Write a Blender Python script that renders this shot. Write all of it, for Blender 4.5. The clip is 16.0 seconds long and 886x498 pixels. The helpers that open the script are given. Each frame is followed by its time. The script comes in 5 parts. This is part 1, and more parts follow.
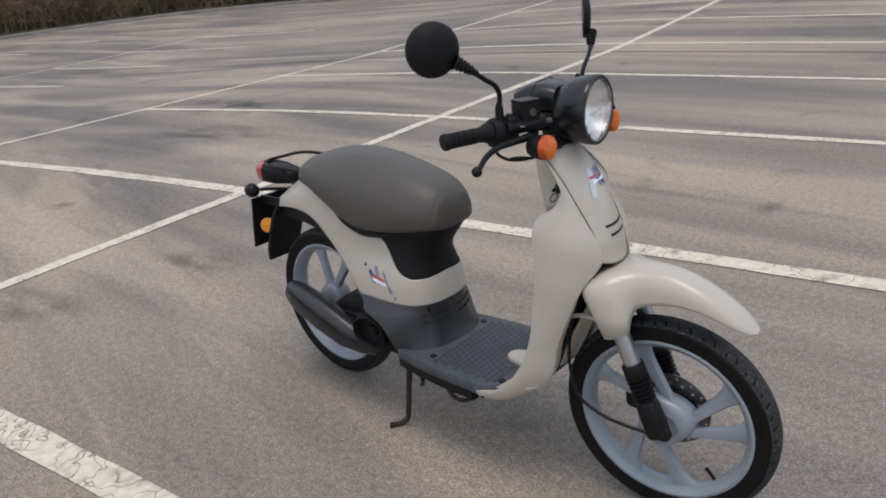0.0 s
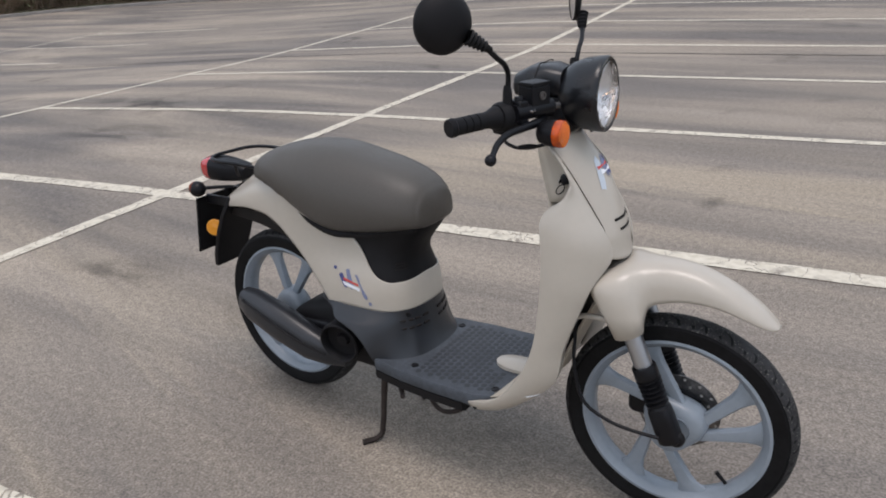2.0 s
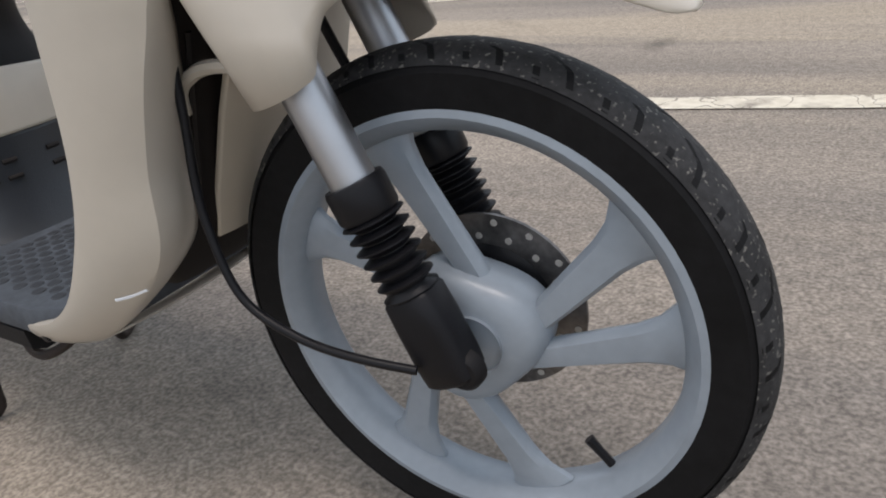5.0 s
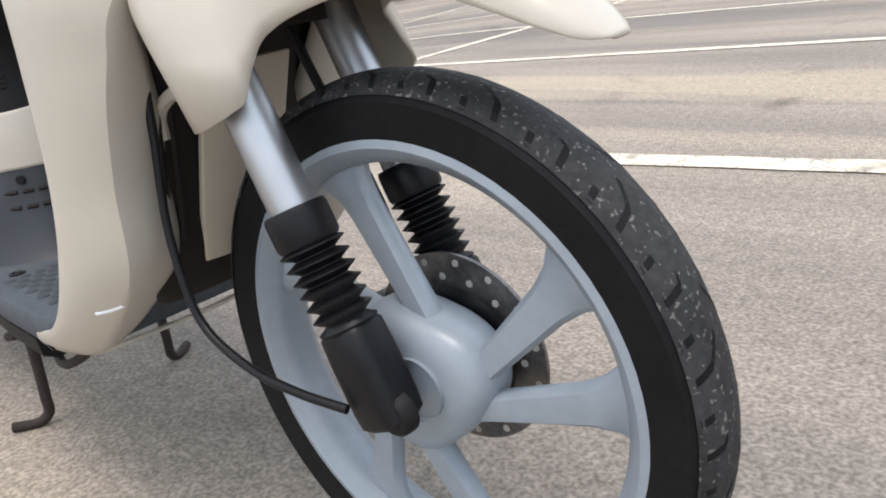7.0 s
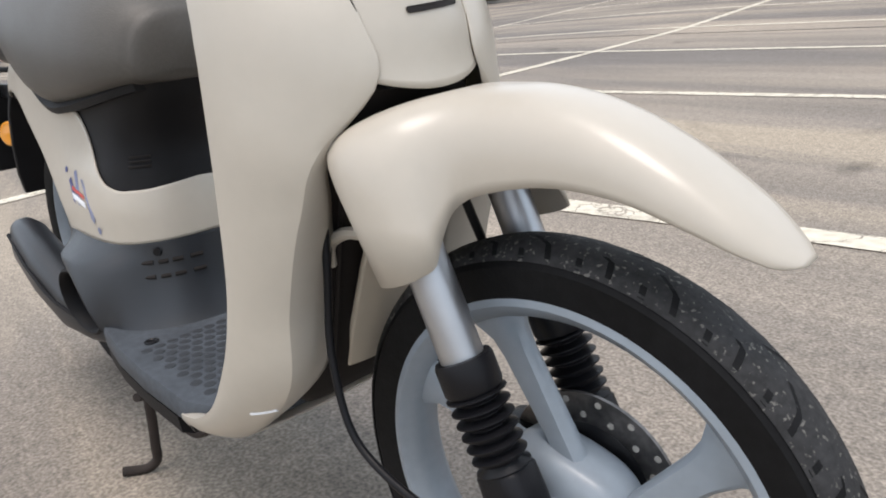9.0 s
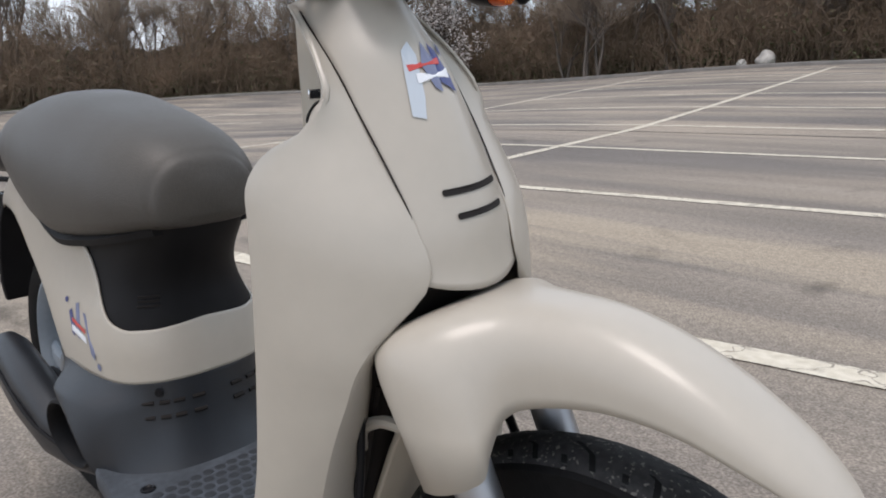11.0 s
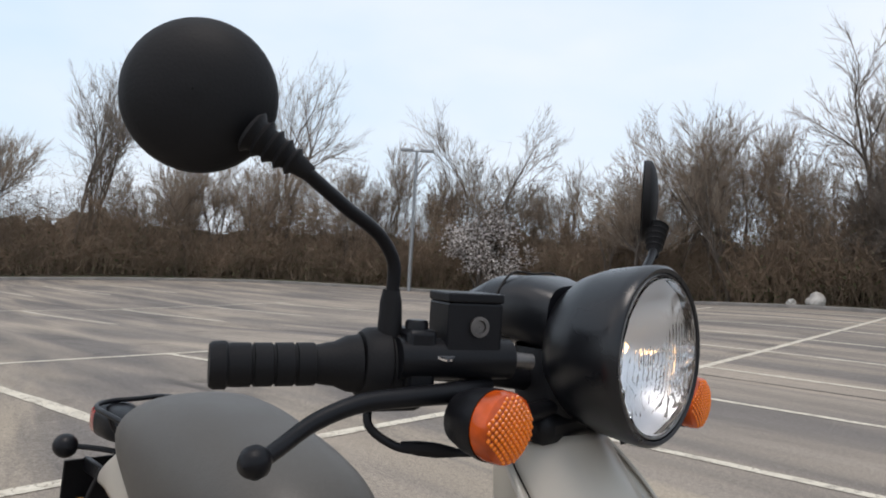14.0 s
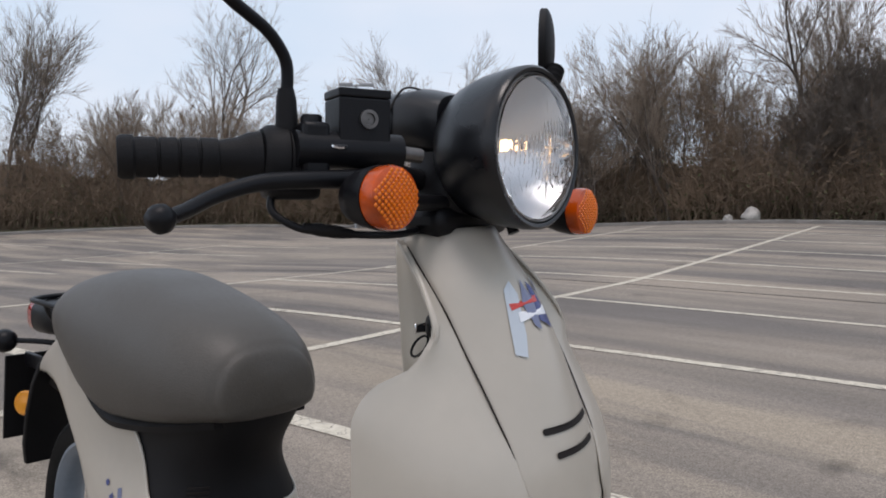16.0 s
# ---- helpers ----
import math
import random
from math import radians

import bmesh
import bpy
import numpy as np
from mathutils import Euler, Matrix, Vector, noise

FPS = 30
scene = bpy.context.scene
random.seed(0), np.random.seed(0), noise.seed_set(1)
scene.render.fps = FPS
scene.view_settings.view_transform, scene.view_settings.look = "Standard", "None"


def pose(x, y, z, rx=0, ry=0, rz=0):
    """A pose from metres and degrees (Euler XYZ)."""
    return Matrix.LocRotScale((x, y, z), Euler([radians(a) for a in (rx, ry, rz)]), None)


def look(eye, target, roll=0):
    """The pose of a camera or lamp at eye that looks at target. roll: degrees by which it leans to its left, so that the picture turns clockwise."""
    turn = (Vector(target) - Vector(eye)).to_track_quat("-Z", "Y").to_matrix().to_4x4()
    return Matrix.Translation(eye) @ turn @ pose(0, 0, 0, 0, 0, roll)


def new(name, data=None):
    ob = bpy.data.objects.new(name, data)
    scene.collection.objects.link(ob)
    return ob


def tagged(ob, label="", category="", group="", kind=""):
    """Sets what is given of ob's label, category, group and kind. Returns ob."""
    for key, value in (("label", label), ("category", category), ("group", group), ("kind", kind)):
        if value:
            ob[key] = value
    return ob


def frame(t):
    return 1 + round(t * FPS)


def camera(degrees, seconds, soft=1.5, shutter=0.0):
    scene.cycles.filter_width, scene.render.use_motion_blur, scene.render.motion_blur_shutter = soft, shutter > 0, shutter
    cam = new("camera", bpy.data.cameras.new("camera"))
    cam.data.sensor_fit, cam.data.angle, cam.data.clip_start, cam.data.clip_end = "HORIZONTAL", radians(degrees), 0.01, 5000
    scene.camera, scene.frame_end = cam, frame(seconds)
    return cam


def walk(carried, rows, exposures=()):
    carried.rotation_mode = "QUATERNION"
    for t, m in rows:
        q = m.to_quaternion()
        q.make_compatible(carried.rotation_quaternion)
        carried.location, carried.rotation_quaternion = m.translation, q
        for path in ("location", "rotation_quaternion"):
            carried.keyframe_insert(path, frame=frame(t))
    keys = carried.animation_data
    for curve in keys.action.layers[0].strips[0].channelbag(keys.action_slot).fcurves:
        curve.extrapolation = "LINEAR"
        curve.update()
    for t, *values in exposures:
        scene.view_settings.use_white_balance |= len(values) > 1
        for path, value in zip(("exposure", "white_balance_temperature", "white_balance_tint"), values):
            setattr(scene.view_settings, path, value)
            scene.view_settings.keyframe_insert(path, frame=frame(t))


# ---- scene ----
cam = camera(61.00, 16.0, soft=1.9)
# seconds, x, y, z, yaw, pitch, roll
ROWS = [
    (0.0, 0.6324, -1.5037, 1.3771, 41.815, -21.614, -4.871),
    (0.5, 0.5866, -1.5504, 1.3728, 38.858, -21.748, -3.787),
    (1.0, 0.5580, -1.5470, 1.3629, 36.656, -21.258, -2.656),
    (1.5, 0.4972, -1.5816, 1.3669, 34.334, -21.655, -0.677),
    (2.0, 0.3750, -1.5073, 1.3200, 34.166, -21.890, -3.260),
    (2.5, 0.2527, -1.3516, 1.3145, 29.545, -23.063, -2.295),
    (3.0, 0.1856, -1.1518, 1.2684, 19.651, -23.534, 0.496),
    (3.5, 0.2639, -0.9083, 1.1709, 23.462, -26.615, 2.147),
    (4.0, 0.2945, -0.6970, 0.8615, 28.400, -28.000, -2.900),
    (6.5, 0.3746, -0.4478, 0.5831, 39.676, -21.328, -8.909),
    (7.0, 0.4196, -0.4131, 0.5976, 44.650, -19.946, -8.314),
    (7.5, 0.4315, -0.4211, 0.6057, 45.684, -19.876, -8.693),
    (8.0, 0.4059, -0.4512, 0.6508, 46.841, -19.845, -7.778),
    (8.5, 0.3716, -0.4694, 0.7045, 47.818, -20.001, -6.081),
    (11.0, 0.2854, -0.5185, 0.8655, 43.433, -14.010, -2.059),
    (11.5, 0.2314, -0.5206, 0.9050, 42.413, -12.512, -0.823),
    (12.0, 0.1812, -0.5195, 0.9523, 43.167, -9.649, 2.631),
    (12.5, 0.1439, -0.5205, 0.9799, 43.260, -8.521, 4.255),
    (13.0, 0.1184, -0.5386, 1.0172, 43.932, -5.542, 3.982),
    (13.5, 0.1170, -0.5671, 1.0554, 45.391, -2.054, 4.086),
    (14.0, 0.1302, -0.5860, 1.0839, 46.487, 1.005, 3.427),
    (14.5, 0.1348, -0.5845, 1.0734, 46.216, 1.050, 3.259),
    (15.0, 0.1414, -0.5721, 1.0301, 45.144, -1.609, 2.121),
    (15.5, 0.1601, -0.5763, 1.0097, 43.731, -2.584, 1.579),
    (16.0, 0.2143, -0.5947, 0.9612, 42.381, -3.675, 0.513),
]
# seconds, stops, kelvin, tint
EXPOSURE = [(0.0, 0.19, 6750, 20), (2.5, 0.27, 6750, 20), (3.5, 0.22, 6750, 20), (4.0, 0.1, 7050, 20), (6.5, 1.1, 6950, 18), (7.0, 1.1, 6950, 18), (8.5, 0.87, 6980, 18), (11.0, 0.38, 6800, 19), (11.5, 0.12, 6760, 19), (12.0, 0.0, 6740, 19), (13.5, 0.24, 6800, 18), (14.5, 0.24, 6850, 17), (15.5, 0.2, 6850, 18), (16.0, 0.06, 6750, 20)]
walk(cam, [(t, pose(x, y, z, 90 + pitch, 0, yaw) @ pose(0, 0, 0, 0, 0, roll)) for t, x, y, z, yaw, pitch, roll in ROWS], EXPOSURE)

# ---------------------------------------------------------------- world and light
world = bpy.data.worlds.new("overcast")
scene.world = world
world.use_nodes = True
wn, wl = world.node_tree.nodes, world.node_tree.links
wn.clear()
w_out = wn.new("ShaderNodeOutputWorld")
w_bg = wn.new("ShaderNodeBackground")
w_sky = wn.new("ShaderNodeTexSky")
w_sky.sky_type, w_sky.sun_disc = "NISHITA", False
w_sky.sun_elevation, w_sky.sun_rotation = radians(48), radians(200)
w_sky.air_density, w_sky.dust_density = 1.0, 3.0
w_coord = wn.new("ShaderNodeTexCoord")
w_map = wn.new("ShaderNodeMapping")
w_map.inputs["Scale"].default_value = (1.0, 1.0, 2.6)
w_noise = wn.new("ShaderNodeTexNoise")
w_noise.inputs["Scale"].default_value, w_noise.inputs["Detail"].default_value = 1.6, 5.0
w_ramp = wn.new("ShaderNodeValToRGB")
w_ramp.color_ramp.elements[0].position, w_ramp.color_ramp.elements[0].color = 0.35, (4.5, 6.05, 7.25, 1)
w_ramp.color_ramp.elements[1].position, w_ramp.color_ramp.elements[1].color = 0.68, (6.1, 6.95, 7.6, 1)
w_mix = wn.new("ShaderNodeMix")
w_mix.data_type = "RGBA"
w_mix.inputs[0].default_value = 0.86
wl.new(w_coord.outputs["Generated"], w_map.inputs["Vector"])
wl.new(w_map.outputs["Vector"], w_noise.inputs["Vector"])
wl.new(w_noise.outputs["Fac"], w_ramp.inputs["Fac"])
wl.new(w_sky.outputs["Color"], w_mix.inputs[6])
wl.new(w_ramp.outputs["Color"], w_mix.inputs[7])
wl.new(w_mix.outputs[2], w_bg.inputs["Color"])
w_bg.inputs["Strength"].default_value = 0.13
wl.new(w_bg.outputs["Background"], w_out.inputs["Surface"])

sun_data = bpy.data.lights.new("sun", "SUN")
sun_data.energy, sun_data.angle, sun_data.color = 1.25, radians(25), (1.0, 0.96, 0.9)
sun = new("sun", sun_data)
sun.matrix_world = look((3, -3, 18), (0, 0, 0))


# ---------------------------------------------------------------- materials
def material(name, color, rough=0.5, metal=0.0, spot=0.0, spot_scale=8.0, grain=0.0, grain_scale=120.0, bump=0.0, bump_scale=200.0, coat=0.0, spec=0.5, rough_var=0.0):
    """A principled surface with stains of one size, grain of another and fine relief."""
    mat = bpy.data.materials.new(name)
    mat.use_nodes = True
    n, l = mat.node_tree.nodes, mat.node_tree.links
    b = n["Principled BSDF"]
    b.inputs["Base Color"].default_value = (*color, 1)
    b.inputs["Roughness"].default_value, b.inputs["Metallic"].default_value = rough, metal
    b.inputs["Coat Weight"].default_value, b.inputs["Coat Roughness"].default_value = coat, 0.15
    b.inputs["Specular IOR Level"].default_value = spec
    co = n.new("ShaderNodeTexCoord")
    source = None
    for amount, scale in ((spot, spot_scale), (grain, grain_scale)):
        if amount <= 0:
            continue
        no = n.new("ShaderNodeTexNoise")
        no.inputs["Scale"].default_value, no.inputs["Detail"].default_value = scale, 6
        l.new(co.outputs["Object"], no.inputs["Vector"])
        ra = n.new("ShaderNodeMapRange")
        ra.inputs["From Min"].default_value, ra.inputs["From Max"].default_value = 0.3, 0.7
        ra.inputs["To Min"].default_value, ra.inputs["To Max"].default_value = 1 - amount, 1 + amount
        l.new(no.outputs["Fac"], ra.inputs["Value"])
        mu = n.new("ShaderNodeMix")
        mu.data_type, mu.blend_type = "RGBA", "MULTIPLY"
        mu.inputs[0].default_value = 1.0
        if source:
            l.new(source, mu.inputs[6])
        else:
            mu.inputs[6].default_value = (*color, 1)
        l.new(ra.outputs["Result"], mu.inputs[7])
        source = mu.outputs[2]
        if rough_var > 0 and scale == spot_scale:
            rr = n.new("ShaderNodeMapRange")
            rr.inputs["From Min"].default_value, rr.inputs["From Max"].default_value = 0.3, 0.7
            rr.inputs["To Min"].default_value, rr.inputs["To Max"].default_value = rough - rough_var, rough + rough_var
            l.new(no.outputs["Fac"], rr.inputs["Value"])
            l.new(rr.outputs["Result"], b.inputs["Roughness"])
    if source:
        l.new(source, b.inputs["Base Color"])
    if bump > 0:
        no = n.new("ShaderNodeTexNoise")
        no.inputs["Scale"].default_value, no.inputs["Detail"].default_value = bump_scale, 3
        l.new(co.outputs["Object"], no.inputs["Vector"])
        bu = n.new("ShaderNodeBump")
        bu.inputs["Strength"].default_value, bu.inputs["Distance"].default_value = bump, 0.002
        l.new(no.outputs["Fac"], bu.inputs["Height"])
        l.new(bu.outputs["Normal"], b.inputs["Normal"])
    return mat


def flecked(mat, color, scale, edge):
    """Small pale flecks of dust strewn over a material."""
    n, l = mat.node_tree.nodes, mat.node_tree.links
    base = n["Principled BSDF"].inputs["Base Color"]
    co, no, ra, mu = (n.new("ShaderNode" + k) for k in ("TexCoord", "TexNoise", "MapRange", "Mix"))
    no.inputs["Scale"].default_value, no.inputs["Detail"].default_value = scale, 4
    ra.inputs["From Min"].default_value, ra.inputs["From Max"].default_value = edge, edge + 0.07
    mu.data_type = "RGBA"
    l.new(co.outputs["Object"], no.inputs["Vector"])
    l.new(no.outputs["Fac"], ra.inputs["Value"])
    l.new(ra.outputs["Result"], mu.inputs[0])
    l.new(base.links[0].from_socket, mu.inputs[6])
    mu.inputs[7].default_value = (*color, 1)
    l.new(mu.outputs[2], base)


BEIGE = material("cream paint", (0.435, 0.393, 0.334), 0.34, spot=0.03, spot_scale=5, grain=0.015, grain_scale=60, coat=0.2, rough_var=0.05)
BEIGE_MATT = material("cream plastic", (0.44, 0.385, 0.31), 0.55, spot=0.06, spot_scale=9, bump=0.05)
BLACK = material("black plastic", (0.006, 0.006, 0.0075), 0.4, spec=0.2, spot=0.15, spot_scale=20, bump=0.12, bump_scale=500, rough_var=0.08)
BLACK_GLOSS = material("glossy black plastic", (0.007, 0.0075, 0.0095), 0.3, spec=0.45, spot=0.15, spot_scale=20, bump=0.06, bump_scale=500, rough_var=0.06)
BLACK_MATT = material("matt black plastic", (0.0075, 0.007, 0.0078), 0.6, spec=0.2, spot=0.2, spot_scale=14, bump=0.15, bump_scale=400)
DARK = material("dark brown plastic", (0.011, 0.008, 0.007), 0.7, spec=0.3, spot=0.25, spot_scale=12)
RUBBER = material("tyre rubber", (0.006, 0.006, 0.0065), 0.65, spec=0.15, spot=0.3, spot_scale=14, grain=0.2, grain_scale=90, bump=0.2, bump_scale=250)
TREAD = material("dusty tread rubber", (0.024, 0.024, 0.025), 0.7, spec=0.25, spot=0.35, spot_scale=18, grain=0.3, grain_scale=150, bump=0.3, bump_scale=220)
flecked(TREAD, (0.12, 0.115, 0.105), 210, 0.6)
GREY = material("dark grey plastic", (0.0155, 0.018, 0.0225), 0.37, spec=0.5, spot=0.12, spot_scale=10, bump=0.15, bump_scale=450, rough_var=0.06)
SILENCER = material("sooty black silencer", (0.016, 0.0175, 0.021), 0.36, spec=0.5, spot=0.2, spot_scale=12, bump=0.1)
MAT_GREY = material("dusty grey floor mat", (0.048, 0.056, 0.067), 0.66, spot=0.25, spot_scale=16, grain=0.2, grain_scale=90, bump=0.2, bump_scale=300)
PAD = material("mat pads", (0.021, 0.024, 0.029), 0.6, spot=0.25, spot_scale=20)
SEAT = material("grey brown vinyl", (0.068, 0.061, 0.053), 0.45, spec=0.4, spot=0.06, spot_scale=6, grain=0.06, grain_scale=180, bump=0.25, bump_scale=420, rough_var=0.05)
RIM = material("pale blue grey wheel paint", (0.21, 0.245, 0.28), 0.42, spot=0.08, spot_scale=12, grain=0.04, grain_scale=80, coat=0.2)
SILVER = material("satin fork aluminium", (0.42, 0.43, 0.45), 0.42, 1.0, spot=0.05, spot_scale=30)
STEEL = material("worn disc steel", (0.16, 0.15, 0.145), 0.42, 0.9, spot=0.3, spot_scale=30, grain=0.15, grain_scale=120)
RUST = material("rusty steel rod", (0.03, 0.021, 0.017), 0.75, 0.3, spot=0.4, spot_scale=25, bump=0.3)
CHROME = material("bright metal", (0.8, 0.8, 0.82), 0.12, 1.0)
ORANGE = material("orange lens plastic", (0.46, 0.06, 0.0015), 0.25, spec=0.4, spot=0.45, spot_scale=38, coat=0.3)
# lighter copy of the lens orange, painting the lens's lit grid and glints
PRISM_GLINT = material("orange prism with painted glint", (0.76, 0.17, 0.006), 0.22, spec=0.4, spot=0.5, spot_scale=45, coat=0.2)
ORANGE_DOT = material("orange reflector", (0.72, 0.27, 0.01), 0.3, coat=0.4)
RED = material("red lens plastic", (0.42, 0.015, 0.015), 0.2, coat=0.6)
WHITE_MARK = material("white sticker", (0.75, 0.77, 0.8), 0.4)
ICE_MARK = material("pale blue sticker", (0.48, 0.53, 0.58), 0.35)
NAVY_MARK = material("navy sticker", (0.045, 0.06, 0.19), 0.35)
STEEL_MARK = material("grey blue sticker", (0.16, 0.18, 0.28), 0.35)
RED_MARK = material("red sticker", (0.55, 0.06, 0.05), 0.4)
BARK = material("bark", (0.22, 0.18, 0.146), 0.9, spot=0.3, spot_scale=2)
BARK_DARK = material("dark bark", (0.135, 0.112, 0.095), 0.9, spot=0.3, spot_scale=2)
TWIG = material("hedge twigs", (0.2, 0.142, 0.098), 0.9, spot=0.3, spot_scale=0.6)
# darker than the twigs: the hedge's inner shade is put into this colour
CORE_SHADE = material("hedge heart", (0.115, 0.09, 0.066), 0.95, spot=0.5, spot_scale=2.5, grain=0.4, grain_scale=12)
TWIG_PALE = material("fine twigs", (0.3, 0.238, 0.185), 0.9, spot=0.2, spot_scale=0.6)
LEAF = material("young hedge leaves", (0.085, 0.088, 0.036), 0.7, spot=0.35, spot_scale=0.8)
BLOSSOM = material("white blossom", (0.62, 0.57, 0.54), 0.7, spot=0.1, spot_scale=3)
STONE = material("pale stone", (0.4, 0.38, 0.35), 0.85, spot=0.2, spot_scale=4, bump=0.4, bump_scale=30)
KERB = material("kerb concrete", (0.22, 0.205, 0.19), 0.9, spot=0.25, spot_scale=1.5, grain=0.1, grain_scale=40, bump=0.3, bump_scale=60)
GALV = material("galvanised lamp steel", (0.3, 0.31, 0.32), 0.5, 0.6)
GLASS_GREY = material("smoked visor", (0.006, 0.006, 0.007), 0.25, coat=0.2)
HELMET_GREY = material("silver grey helmet lacquer", (0.25, 0.28, 0.32), 0.22, spot=0.04, spot_scale=30, coat=0.8)
HELMET_BLACK = material("black helmet lacquer", (0.008, 0.008, 0.009), 0.4, coat=0.15)


def glass_material():
    mat = bpy.data.materials.new("clear lens glass")
    mat.use_nodes = True
    n, l = mat.node_tree.nodes, mat.node_tree.links
    b = n["Principled BSDF"]
    b.inputs["Base Color"].default_value = (0.96, 0.97, 0.98, 1)
    b.inputs["Transmission Weight"].default_value, b.inputs["Roughness"].default_value, b.inputs["IOR"].default_value = 1.0, 0.04, 1.25
    return mat


def bulb_material():
    mat = bpy.data.materials.new("lit bulb")
    mat.use_nodes = True
    b = mat.node_tree.nodes["Principled BSDF"]
    b.inputs["Emission Color"].default_value = (1.0, 0.6, 0.25, 1)
    b.inputs["Emission Strength"].default_value = 5.0
    return mat


GLASS, BULB = glass_material(), bulb_material()
BOWL = material("brushed silver bowl", (0.8, 0.81, 0.83), 0.36, 1.0)


def ground_material(name, wet):
    """Worn asphalt: aggregate, dust drifts swept along the bays, dark patches."""
    mat = bpy.data.materials.new(name)
    mat.use_nodes = True
    n, l = mat.node_tree.nodes, mat.node_tree.links
    b = n["Principled BSDF"]
    b.inputs["Roughness"].default_value, b.inputs["Specular IOR Level"].default_value = 0.88, 0.25
    co = n.new("ShaderNodeTexCoord")

    def noise_of(scale, detail, stretch=(1, 1, 1), turn=0.0, distort=0.0):
        m = n.new("ShaderNodeMapping")
        m.inputs["Scale"].default_value, m.inputs["Rotation"].default_value = stretch, (0, 0, turn)
        l.new(co.outputs["Object"], m.inputs["Vector"])
        t = n.new("ShaderNodeTexNoise")
        t.inputs["Scale"].default_value, t.inputs["Detail"].default_value, t.inputs["Distortion"].default_value = scale, detail, distort
        l.new(m.outputs["Vector"], t.inputs["Vector"])
        return t.outputs["Fac"]

    def ramp(value, a, c, lo=0.0, hi=1.0):
        r = n.new("ShaderNodeMapRange")
        r.inputs["From Min"].default_value, r.inputs["From Max"].default_value = a, c
        r.inputs["To Min"].default_value, r.inputs["To Max"].default_value = lo, hi
        l.new(value, r.inputs["Value"])
        return r.outputs["Result"]

    def mix(fac, a, c, mode="MIX"):
        m = n.new("ShaderNodeMix")
        m.data_type, m.blend_type = "RGBA", mode
        for slot, v in ((0, fac), (6, a), (7, c)):
            if isinstance(v, (float, int)):
                m.inputs[slot].default_value = v
            elif isinstance(v, tuple):
                m.inputs[slot].default_value = (*v, 1)
            else:
                l.new(v, m.inputs[slot])
        return m.outputs[2]

    drift = ramp(noise_of(1.0, 4, (0.15, 1.0, 1), -0.09, 0.9), 0.38, 0.64)
    fine = ramp(noise_of(2.6, 5, (0.1, 1.0, 1), -0.09, 0.5), 0.4, 0.68, 0.92, 1.1)
    broad = ramp(noise_of(0.22, 4, distort=0.6), 0.38, 0.62)
    amount = n.new("ShaderNodeMath")
    amount.operation = "MULTIPLY"
    l.new(drift, amount.inputs[0])
    l.new(ramp(noise_of(0.35, 3), 0.3, 0.6, 0.5, 1.0), amount.inputs[1])
    base = mix(broad, (0.166, 0.147, 0.131), (0.14, 0.125, 0.114))
    dusty = mix(amount.outputs[0], base, (0.32, 0.27, 0.218))
    # bands of sand swept by turning wheels
    for bx, by, turn, half, long in ((-2.4, -0.12, -0.26, 0.75, 9.0), (-0.2, 2.5, -0.06, 1.1, 6.0), (-1.2, -1.5, -0.3, 0.5, 5.0)):
        place = n.new("ShaderNodeMapping")
        place.vector_type = "TEXTURE"
        place.inputs["Location"].default_value, place.inputs["Rotation"].default_value = (bx, by, 0), (0, 0, turn)
        place.inputs["Scale"].default_value = (long, half, 1)
        l.new(co.outputs["Object"], place.inputs["Vector"])
        away = n.new("ShaderNodeVectorMath")
        away.operation = "LENGTH"
        l.new(place.outputs["Vector"], away.inputs[0])
        run = n.new("ShaderNodeMapping")
        run.vector_type = "TEXTURE"
        run.inputs["Rotation"].default_value, run.inputs["Scale"].default_value = (0, 0, turn), (9, 1, 1)
        l.new(co.outputs["Object"], run.inputs["Vector"])
        sand = n.new("ShaderNodeTexNoise")
        sand.inputs["Scale"].default_value, sand.inputs["Detail"].default_value, sand.inputs["Distortion"].default_value = 2.6, 4, 0.4
        l.new(run.outputs["Vector"], sand.inputs["Vector"])
        both = n.new("ShaderNodeMath")
        both.operation = "MULTIPLY"
        l.new(ramp(away.outputs["Value"], 0.35, 1.1, 1.0, 0.0), both.inputs[0])
        l.new(ramp(sand.outputs["Fac"], 0.4, 0.58, 0.05, 0.95), both.inputs[1])
        dusty = mix(both.outputs[0], dusty, (0.325, 0.272, 0.21))
    speck = ramp(noise_of(135, 3), 0.36, 0.66, 0.7, 1.32)
    medium = ramp(noise_of(38, 4), 0.3, 0.7, 0.82, 1.18)
    blot = ramp(noise_of(1.3, 6, distort=0.8), 0.62, 0.74, 1.0, 0.62)
    c = mix(1.0, dusty, speck, "MULTIPLY")
    c = mix(1.0, c, fine, "MULTIPLY")
    # a few old cracked and oily spots
    ragged = noise_of(2.2, 7, (0.6, 1.5, 1), 0.06, 0.6)
    for sx, sy, long, wide in ((0.9, 4.55, 1.3, 0.35), (-5.5, 2.3, 0.7, 0.4), (-2.7, 0.3, 0.35, 0.22), (-2.9, -0.4, 0.4, 0.2), (-6.6, 3.4, 1.6, 0.5), (1.6, 4.2, 0.6, 0.25)):
        m = n.new("ShaderNodeMapping")
        m.inputs["Location"].default_value, m.inputs["Scale"].default_value = (-sx / long, -sy / wide, 0), (1 / long, 1 / wide, 0)
        l.new(co.outputs["Object"], m.inputs["Vector"])
        far = n.new("ShaderNodeVectorMath")
        far.operation = "LENGTH"
        l.new(m.outputs["Vector"], far.inputs[0])
        gate = n.new("ShaderNodeMath")
        gate.operation = "MULTIPLY"
